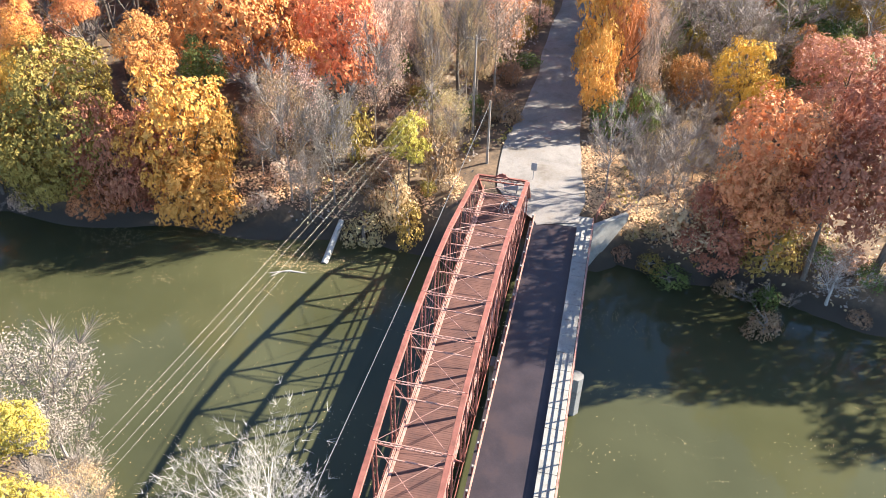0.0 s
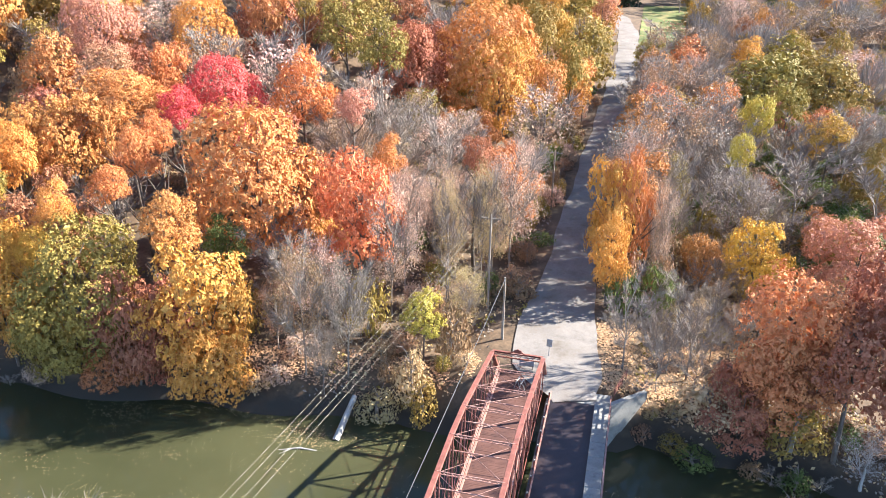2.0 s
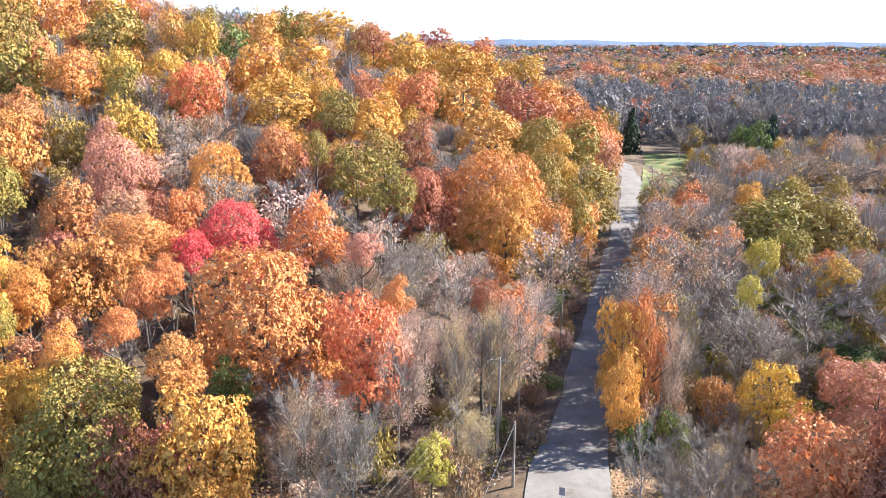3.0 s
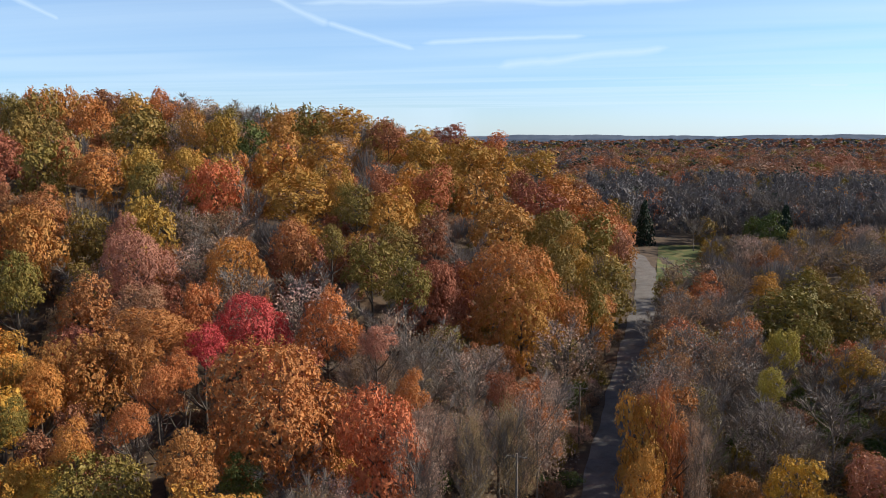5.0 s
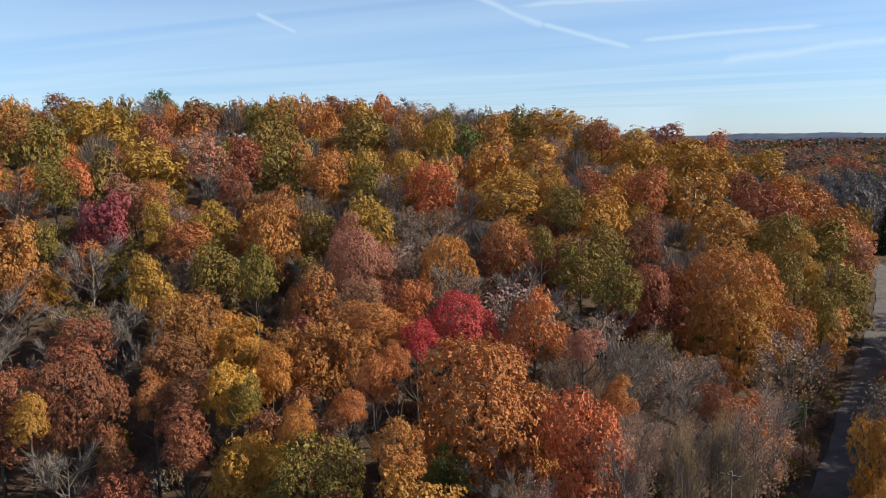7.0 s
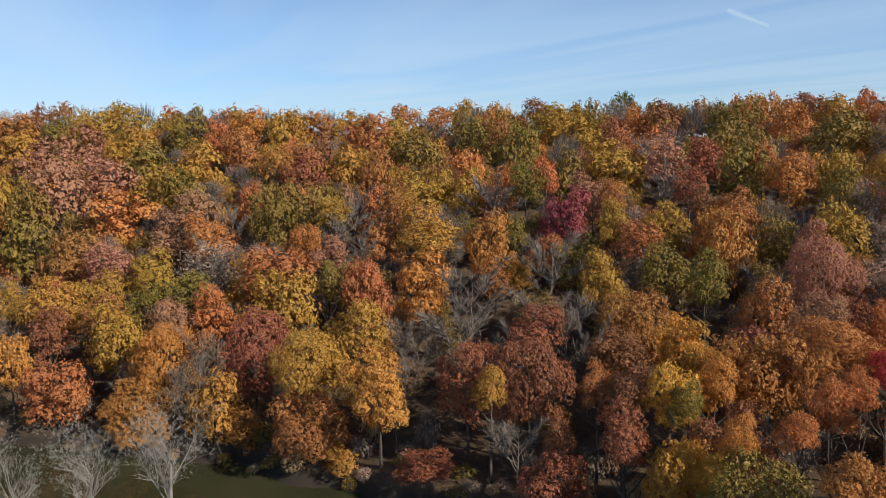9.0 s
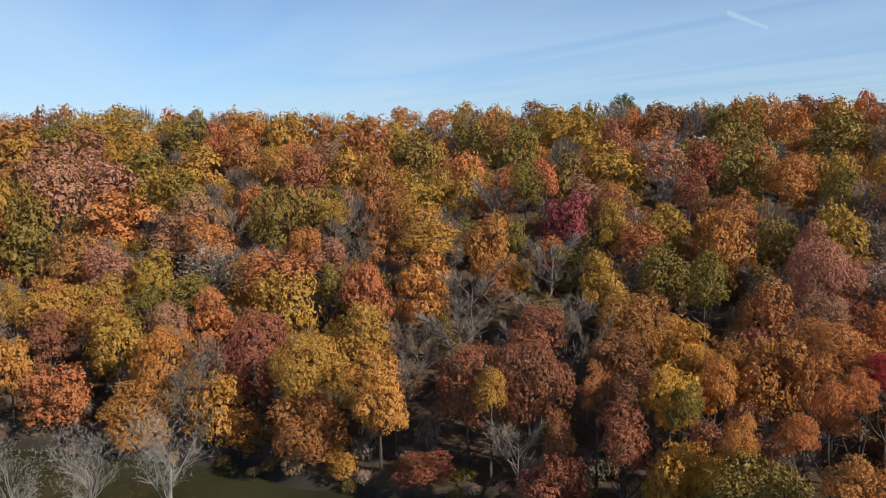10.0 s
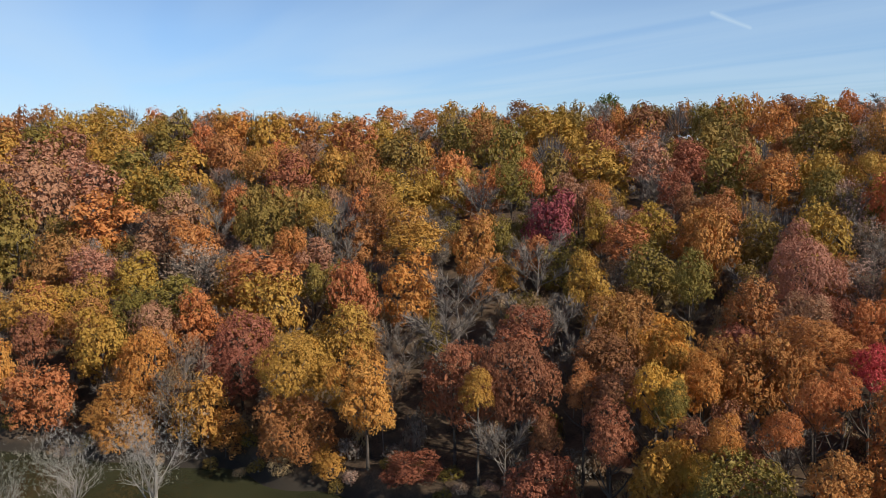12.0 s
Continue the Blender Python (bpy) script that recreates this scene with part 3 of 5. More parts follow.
# ---- small things by the bridge ----
def utility_pole(x, y, top, arm, label):
    z = float(ground_height(x, y))
    p = root("utility_pole", (x, y, z), label, "pole", "poles along the road")
    bm = bmesh.new()
    tube(bm, (0, 0, -0.4), (0, 0, top - z), 0.17, 0.11, 8)
    part("pole", bm, POLE_WOOD, p)
    if arm:
        bm = bmesh.new()
        box(bm, (0, 0.14, top - z - 0.5), (2.3, 0.1, 0.12))
        part("cross_arm", bm, POLE_WOOD, p)
        bm = bmesh.new()
        for k in (-1.0, -0.4, 0.4, 1.0):
            c = tube(bm, (k, 0.14, top - z - 0.44), (k, 0.14, top - z - 0.24), 0.05, 0.03, 6)
            if k < 1.0:
                part("insulator", bm, SIGN_GREY, p)
                bm = bmesh.new()
        part("insulator", bm, SIGN_GREY, p)
    return p


POLES = [(-11.4, 74.8, 7.5, False), (-14.4, 81.8, 11.5, True), (-10.9, 114.5, 9.2, True), (-10.7, 165, 9.6, True), (-10.6, 215, 10.0, True), (-10.9, 270, 9.0, True), (-13.0, 309, 9.0, False), (1.6, 250, 8.4, False), (-29.6, -5.0, 9.0, True), (-13.6, 0.0, 7.6, False)]
for x, y, top, arm in POLES:
    utility_pole(x, y, top, arm, "weathered grey wooden utility pole beside the road")


def wire(a, b, sag, r, mat, name, label):
    v, f, n = [], [], 24
    a, b = Vector(a), Vector(b)
    side = (b - a).cross(Vector((0, 0, 1))).normalized()
    for i in range(n + 1):
        t = i / n
        c = a.lerp(b, t) - Vector((0, 0, 4 * sag * t * (1 - t)))
        for k in range(4):
            an = math.pi / 2 * k
            v.append(tuple(c + side * (r * math.cos(an)) + Vector((0, 0, r * math.sin(an)))))
    for i in range(n):
        for k in range(4):
            f.append((4 * i + k, 4 * i + (k + 1) % 4, 4 * i + 4 + (k + 1) % 4, 4 * i + 4 + k))
    return tagged(new(name, raw_mesh(name, v, f, mat)), label, "wire", "wires on the poles")


for k in (-1.0, -0.4, 0.4, 1.0):
    wire((-14.4 + k, 81.9, 11.2), (-29.6 + k, -4.9, 8.7), 0.9, 0.007, WIRE, "power_line", "thin pale power line strung over the river")
    line = [(-14.4, 81.9, 11.2), (-10.9, 114.6, 8.9), (-10.7, 165.1, 9.3), (-10.6, 215.1, 9.7), (-10.9, 270.1, 8.7)]
    for a, b in zip(line, line[1:]):
        wire((a[0] + k, a[1], a[2]), (b[0] + k, b[1], b[2]), 0.7, 0.007, WIRE, "power_line", "thin pale power line strung along the road")
wire((-11.4, 74.8, 7.3), (-13.6, 0.0, 7.4), 0.5, 0.03, DARK_CABLE, "telephone_cable", "thick grey telephone cable strung over the river")

sign = root("road_sign", (-6.0, 72.5, -0.1), "grey road sign seen from behind, on a steel post", "sign")
bm = bmesh.new()
tube(bm, (0, 0, 0), (0, 0, 2.1), 0.04, 0.04, 6)
part("post", bm, SIGN_GREY, sign)
bm = bmesh.new()
box(bm, (0, -0.06, 1.75), (0.6, 0.03, 0.9))
bmesh.ops.bevel(bm, geom=list(bm.edges), offset=0.012, segments=1, affect="EDGES")
part("panel", bm, SIGN_GREY, sign, "plain grey metal panel")

barrier = root("road_barrier", (-7.9, 69.4, -0.06), "grey barrier board closing the old bridge", "barrier")
bm = bmesh.new()
box(bm, (0, 0, 0.85), (1.5, 0.12, 0.75))
part("board", bm, SIGN_GREY, barrier, "bluish grey board")
for s in (-0.6, 0.6):
    bm = bmesh.new()
    box(bm, (s, 0.05, 0.5), (0.1, 0.1, 1.0))
    box(bm, (s, 0.05, 0.04), (0.12, 0.7, 0.08))
    part("leg", bm, POLE_WOOD, barrier)
for x, y in ((-8.3, 66.3), (-7.8, 66.1)):
    horse = root("sawhorse", (x, y, -0.04), "small pale wooden sawhorse on the plank deck", "sawhorse", "sawhorses on the deck")
    bm = bmesh.new()
    beam(bm, (-0.1, -0.5, 0.75), (0.1, 0.5, 0.75), 0.08, 0.1)
    part("top_bar", bm, PALE_BARK, horse)
    for sx, sy in ((-1, -1), (-1, 1), (1, -1), (1, 1)):
        bm = bmesh.new()
        beam(bm, (sx * 0.3, sy * 0.45, 0), (0.05 * sx, sy * 0.4, 0.75), 0.05, 0.05)
        part("leg", bm, PALE_BARK, horse)

fence = root("approach_fence", (1.1, 66.5, -0.1), "short steel railing at the end of the footway", "fence")
for i in range(4):
    bm = bmesh.new()
    box(bm, (i * 0.35, i * 1.3, 0.6), (0.08, 0.08, 1.3))
    part("post", bm, RED_PAINT, fence)
for z in (0.5, 0.85, 1.2):
    bm = bmesh.new()
    beam(bm, (0, 0, z), (1.05, 3.9, z), 0.05, 0.08)
    part("rail", bm, RED_PAINT, fence)


# ---- trees ----
def add_tube(v, f, a, b, r0, r1, sides):
    d = b - a
    d = d / (np.linalg.norm(d) + 1e-9)
    s = np.cross(d, (0.3, 0.5, 0.81))
    s /= np.linalg.norm(s) + 1e-9
    t = np.cross(d, s)
    n = len(v)
    for c, r in ((a, r0), (b, r1)):
        for k in range(sides):
            an = 2 * math.pi * k / sides
            v.append(tuple(c + (s * math.cos(an) + t * math.sin(an)) * r))
    for k in range(sides):
        k2 = (k + 1) % sides
        f.append((n + k, n + k2, n + sides + k2, n + sides + k))


def bare_mesh(name, seed, twigs, thick=1.0, levels=4, spread_by=0.5):
    """Trunk, limbs, branches and twigs of a bare tree, one metre high and one wide."""
    rg = np.random.default_rng(seed)
    v, f = [], []

    def grow(a, d, length, r, level):
        segs = 3 if level < 2 else 2
        p = a
        for i in range(segs):
            d = d + rg.normal(0, 0.16, 3)
            d[2] += 0.10 if level else 0.25
            d = d / np.linalg.norm(d)
            q = p + d * length / segs
            r1 = r * (0.8 if i < segs - 1 else 0.6)
            add_tube(v, f, p, q, r, r1, 5 if level == 0 else 3)
            if level < levels - 1 and (level or i):
                for _ in range(2 if level else 3):
                    s = rg.normal(0, 1, 3)
                    s = s - d * (s @ d)
                    s /= np.linalg.norm(s)
                    lean = rg.uniform(0.55, 1.05)
                    c = d * math.cos(lean) + s * math.sin(lean)
                    c[2] = abs(c[2]) * 0.8 + 0.15
                    grow(p + (q - p) * rg.uniform(0.3, 1), c / np.linalg.norm(c), length * rg.uniform(0.5, 0.72), r1 * 0.55, level + 1)
            p, r = q, r1
        if level >= levels - 2:
            for _ in range(twigs):
                s = rg.normal(0, 1, 3)
                c = d * 0.7 + s * 0.45
                q = p + c / np.linalg.norm(c) * length * rg.uniform(0.3, 0.65)
                n = len(v)
                w = np.cross(c, rg.normal(0, 1, 3))
                w = w / (np.linalg.norm(w) + 1e-9) * max(r * 0.7, 0.0010 * thick)
                v.extend([tuple(p - w), tuple(p + w), tuple(q)])
                f.append((n, n + 1, n + 2))

    grow(np.zeros(3), np.array([0, 0, 1.0]), 0.62, 0.026 * thick, 0)
    v = np.array(v)
    top = v[:, 2].max()
    wide = np.percentile(np.hypot(v[:, 0], v[:, 1]), 97)
    v[:, 2] /= top
    v[:, :2] *= spread_by / wide
    return raw_mesh(name, v.tolist(), f, GREY_TWIGS)


def fan_mesh(name, seed, limbs=12, twigs=1500, thin=0.0028):
    """A leafless forest tree: a straight trunk, limbs that rise steeply and a fan of fine twigs, one metre wide and one high."""
    rg = np.random.default_rng(seed)
    v, f = [], []
    p, r = np.zeros(3), 0.013
    axis = [p]
    for i in range(5):
        q = p + np.array([rg.normal(0, 0.012), rg.normal(0, 0.012), 0.17])
        add_tube(v, f, p, q, r, r * 0.78, 5)
        p, r = q, r * 0.78
        axis.append(p)
    ends = [axis[-1]]
    for k in range(limbs):
        a = axis[2 + k % 3] + np.array([0, 0, rg.uniform(-0.1, 0.1)])
        an = k * 2.4 + rg.normal(0, 0.3)
        e = a + np.array([math.cos(an), math.sin(an), 0]) * rg.uniform(0.16, 0.36) + np.array([0, 0, rg.uniform(0.22, 0.42)])
        m = (a + e) / 2 + np.array([math.cos(an), math.sin(an), 0]) * 0.03
        add_tube(v, f, a, m, 0.0048, 0.0036, 4)
        add_tube(v, f, m, e, 0.0036, 0.0016, 4)
        ends += [m, e, (m + e) / 2]
    ends = np.array(ends)
    foot = ends[rg.integers(0, len(ends), twigs)]
    d = rg.normal(0, 0.42, (twigs, 3)) + foot * np.array([1.8, 1.8, 0]) + np.array([0, 0, 0.9])
    d /= np.linalg.norm(d, axis=1)[:, None]
    tip = foot + d * rg.uniform(0.05, 0.19, (twigs, 1))
    side = np.cross(d, rg.normal(0, 1, (twigs, 3)))
    side = side / np.linalg.norm(side, axis=1)[:, None] * thin
    t = np.stack([foot, (foot + tip) / 2 + side, tip, (foot + tip) / 2 - side], 1).reshape(-1, 3)
    n = len(v)
    v += [tuple(x) for x in t]
    f += [(n + 4 * i, n + 4 * i + 1, n + 4 * i + 2, n + 4 * i + 3) for i in range(twigs)]
    v = np.array(v)
    v[:, 2] /= np.percentile(v[:, 2], 99.8)
    v[:, :2] *= 0.5 / np.percentile(np.hypot(v[:, 0], v[:, 1]), 97)
    return raw_mesh(name, v.tolist(), f, GREY_TWIGS)


def leaf_quads(centres, normals, size, rg, tilt=0.42):
    """A bent diamond of leaves at each centre, facing about along its normal."""
    n = len(centres)
    nrm = normals + rg.normal(0, tilt, (n, 3))
    nrm /= np.linalg.norm(nrm, axis=1)[:, None]
    a = np.cross(nrm, rg.normal(0, 1, (n, 3)))
    a /= np.linalg.norm(a, axis=1)[:, None] + 1e-9
    b = np.cross(nrm, a)
    s = size * rg.uniform(0.6, 1.35, (n, 1))
    v = np.stack([centres + a * s, centres + b * s * 0.62 + nrm * s * 0.25, centres - a * s, centres - b * s * 0.62 + nrm * s * 0.25], 1)
    return v.reshape(-1, 3), np.arange(4 * n).reshape(n, 4)


def crown_mesh(name, seed, rho, leaves, tall=1.0, lobes=13, low=-0.5, leaf=0.3):
    """A crown of rounded lobes with gaps between them, their outsides set with small tufts of leaves (rho: a tuft's radius), one metre wide and one high."""
    rg = np.random.default_rng(seed)
    lobe_at, lobe_r = [np.array([0, 0, -0.1])], [0.46]
    lean = rg.normal(0, 0.12, 2)
    for i in range(lobes):
        z = 0.95 - (0.95 - low) * (i + 0.5) / lobes + rg.normal(0, 0.06)
        an = i * 2.39996 + rg.normal(0, 0.5)
        rr = math.sqrt(max(0.03, 1 - z * z)) * rg.uniform(0.75, 1.15)
        p = np.array([rr * math.cos(an), rr * math.sin(an), z * tall]) * rg.uniform(0.46, 0.77)
        lobe_at.append(p + np.array([lean[0] * z, lean[1] * z, 0]))
        lobe_r.append(rg.uniform(0.27, 0.44) * (1.0 if z > -0.2 else 0.85))
    at, out = [], []
    for k, (c, r) in enumerate(zip(lobe_at, lobe_r)):
        d = rg.normal(0, 1, (int(14 * (r / rho) ** 2) + 6, 3))
        d /= np.linalg.norm(d, axis=1)[:, None]
        d = d[d[:, 2] > rg.uniform(-0.75, -0.2, len(d))]
        p = c + d * r * np.array([1, 1, 0.85])
        free = np.ones(len(p), bool)
        for j, (c2, r2) in enumerate(zip(lobe_at, lobe_r)):
            if j != k:
                free &= np.linalg.norm(p - c2, axis=1) > 0.92 * r2
        at.append(p[free] + d[free] * rg.normal(0, 0.38 * rho, (free.sum(), 1)))
        out.append(d[free])
    at, out = np.concatenate(at), np.concatenate(out)
    # keep the tufts a little apart from one another
    taken, cells, gap = [], {}, 1.58 * rho
    for i in rg.permutation(len(at)):
        key = tuple((at[i] // gap).astype(int))
        near = [j for a in (-1, 0, 1) for b in (-1, 0, 1) for c in (-1, 0, 1) for j in cells.get((key[0] + a, key[1] + b, key[2] + c), ())]
        if all(np.dot(at[i] - at[j], at[i] - at[j]) > gap * gap for j in near):
            cells.setdefault(key, []).append(i)
            taken.append(i)
    at, out = at[taken], out[taken]
    n = out * 0.75 + np.array([0, 0, 0.45])
    n /= np.linalg.norm(n, axis=1)[:, None]
    u = rg.normal(0, 1, (len(at), leaves, 3))
    u = u / np.linalg.norm(u, axis=2)[..., None] + 0.45 * n[:, None]
    u /= np.linalg.norm(u, axis=2)[..., None]
    dome = at + np.array([0, 0, 0.15])
    dome /= np.linalg.norm(dome, axis=1)[:, None]
    swell = rg.uniform(0.7, 1.35, (len(at), 1, 1))
    c = at[:, None] + u * rho * swell * rg.uniform(0.75, 1.08, (len(at), leaves, 1)) * np.array([1, 1, 0.85])
    v, _ = leaf_quads(c.reshape(-1, 3), (u * 0.7 + n[:, None] * 0.1 + dome[:, None] * 0.6).reshape(-1, 3), rho * leaf, rg, 0.22)
    deep_in = np.concatenate([at - out * rho * k + rg.normal(0, 0.4 * rho, at.shape) for k in (0.7, 1.5)])
    inside, _ = leaf_quads(deep_in, np.concatenate([out, out]), rho * 0.8, rg, 0.4)
    v = np.concatenate([v, inside]) * 0.5
    z0, z1 = np.percentile(v[:, 2], 0.3), np.percentile(v[:, 2], 99.8)
    v[:, 2] = (v[:, 2] - z0) / (z1 - z0)
    v[:, :2] *= 0.5 / np.percentile(np.hypot(v[:, 0], v[:, 1]), 96)
    return raw_mesh(name, v, np.arange(len(v)).reshape(-1, 4), LEAVES["gold"])


def haze_mesh(name, seed, twigs, thin=0.011):
    """The fine branches of a leafless crown: slivers that fan upwards and outwards, one metre wide and one high."""
    rg = np.random.default_rng(seed)
    d = rg.normal(0, 1, (twigs, 3)) + np.array([0, 0, 0.7])
    d /= np.linalg.norm(d, axis=1)[:, None]
    d[:, 2] = np.abs(d[:, 2])
    tip = d * np.array([0.5, 0.5, 0.62]) * rg.uniform(0.7, 1.06, (twigs, 1)) + np.array([0, 0, 0.38])
    foot = np.array([0, 0, 0.2]) + (tip - np.array([0, 0, 0.2])) * rg.uniform(0.35, 0.7, (twigs, 1))
    side = np.cross(tip - foot, rg.normal(0, 1, (twigs, 3)))
    side = side / np.linalg.norm(side, axis=1)[:, None] * thin
    mid = (tip + foot) / 2
    v = np.stack([foot, mid + side, tip, mid - side], 1).reshape(-1, 3)
    stem = []
    for k in range(3):
        a, b = rg.normal(0, 0.02, 2), rg.normal(0, 0.09, 2)
        stem += [(a[0] - 0.008, a[1], 0), (a[0] + 0.008, a[1], 0), (b[0] + 0.004, b[1], 0.6), (b[0] - 0.004, b[1], 0.6)]
    v = np.concatenate([v, np.array(stem)])
    return raw_mesh(name, v, np.arange(len(v)).reshape(-1, 4), LEAVES["mauve"])


def sparse_mesh(name, seed, count, size, low=0.25):
    """Thin remaining leaves in loose tufts."""
    rg = np.random.default_rng(seed)
    tufts = rg.normal(0, 1, (70, 3))
    tufts /= np.linalg.norm(tufts, axis=1)[:, None]
    tufts *= rg.uniform(0.45, 1, (70, 1)) ** 0.5 * 0.43
    c = tufts[rg.integers(0, 70, count)] + rg.normal(0, 0.055, (count, 3))
    v, f = leaf_quads(c, rg.normal(0, 1, (count, 3)), size, rg)
    v[:, 2] = low + (v[:, 2] + 0.5) * (1 - low)
    return raw_mesh(name, v, f, LEAVES["grey"])


def trunk_mesh(name, seed):
    rg = np.random.default_rng(seed)
    v, f = [], []
    p = np.zeros(3)
    r = 0.024
    for i in range(4):
        q = p + np.array([rg.normal(0, 0.012), rg.normal(0, 0.012), 0.17])
        add_tube(v, f, p, q, r, r * 0.82, 7)
        if i >= 1:
            for _ in range(3):
                an = rg.uniform(0, 6.28)
                e = q + np.array([math.cos(an) * 0.26, math.sin(an) * 0.26, rg.uniform(0.1, 0.24)])
                m = (q + e) / 2 + np.array([0, 0, -0.02])
                add_tube(v, f, q, m, r * 0.5, r * 0.35, 5)
                add_tube(v, f, m, e, r * 0.35, r * 0.12, 4)
        p, r = q, r * 0.82
    return raw_mesh(name, v, f, BARK)


def conifer_mesh(name, seed):
    rg = np.random.default_rng(seed)
    cs, ns = [], []
    for i in range(26):
        z = 0.06 + 0.92 * i / 26
        r = 0.5 * (1 - z) ** 0.85 + 0.02
        k = int(60 * (1 - z) + 10)
        an = rg.uniform(0, 6.28, k)
        rad = r * rg.uniform(0.35, 1.08, k)
        cs.append(np.stack([np.cos(an) * rad, np.sin(an) * rad, z - rad * 0.16 + rg.normal(0, 0.008, k)], 1))
        ns.append(np.stack([np.cos(an) * 0.5, np.sin(an) * 0.5, np.full(k, 0.8)], 1))
    v, f = leaf_quads(np.concatenate(cs), np.concatenate(ns), 0.05, rg)
    return raw_mesh(name, v, f, LEAVES["needles"])


CROWNS = {
    "big": [crown_mesh("crown", 5 + k, 0.060, 20, 1.35, 18, leaf=0.31) for k in range(3)],
    "near": [crown_mesh("crown", 10 + k, 0.090, 22, 1.5, 14, leaf=0.30) for k in range(7)],
    "mid": [crown_mesh("crown", 20 + k, 0.110, 16, 1.5, 13, leaf=0.35) for k in range(7)],
    "far": [crown_mesh("crown", 30 + k, 0.140, 12, 1.4, 11, leaf=0.40) for k in range(7)],
    "soft": [crown_mesh("crown", 60 + k, 0.17, 8, 1.2, 8, leaf=0.34) for k in range(4)],
    "plain": [crown_mesh("crown", 65 + k, 0.24, 6, 0.9, 7, leaf=0.40) for k in range(4)],
    "fine_haze": [haze_mesh("crown", 52 + k, 520, 0.0042) for k in range(4)],
}
STEMS = [bare_mesh("trunk", 95 + k, 3, levels=2, thick=2.0) for k in range(2)]
TRUNKS = [trunk_mesh("trunk", 40 + k) for k in range(3)]
FINE = [bare_mesh("trunk", 98 + k, 6, thick=0.85, levels=5) for k in range(2)]
BARE = {"near": [fan_mesh("trunk", 50 + k, 13, 1700, 0.0018) for k in range(4)], "far": [fan_mesh("trunk", 60 + k) for k in range(4)]}
SPARSE = {"near": [sparse_mesh("crown", 70 + k, 4600, 0.0105) for k in range(3)], "far": [sparse_mesh("crown", 75 + k, 1500, 0.0175) for k in range(3)]}
BUSH = [crown_mesh("crown", 80 + k, 0.12, 8, 0.9, 9, low=-0.3, leaf=0.36) for k in range(4)]
stem_v, stem_f = [], []
add_tube(stem_v, stem_f, np.zeros(3), np.array([0, 0, 0.9]), 0.024, 0.006, 7)
POLE_TRUNK = raw_mesh("trunk", stem_v, stem_f, BARK)
NEEDLES = [conifer_mesh("crown", 90 + k) for k in range(2)]

WORDS = {
    "gold": "golden-yellow", "yellow": "bright yellow", "lime": "yellow-green", "amber": "amber-orange", "orange": "orange-brown", "tan": "tan-orange",
    "copper": "copper-brown", "redorange": "red-orange", "rust": "rusty red", "brick": "brick-red", "russet": "dark russet", "rose": "dusty pink", "crimson": "crimson",
    "magenta": "dark pink", "olive": "olive-green", "green": "dark green", "grey": "withered grey", "pink": "withered pinkish", "brown": "withered brown", "straw": "withered straw-coloured",
    "needles": "dark evergreen", "mauve": "leafless mauve-grey",
}
PLACED, TALL, SHRUBS = [], [], []
tree_rng = random.Random(11)


def set_material(ob, mat):
    ob.material_slots[0].link = "OBJECT"
    ob.material_slots[0].material = mat


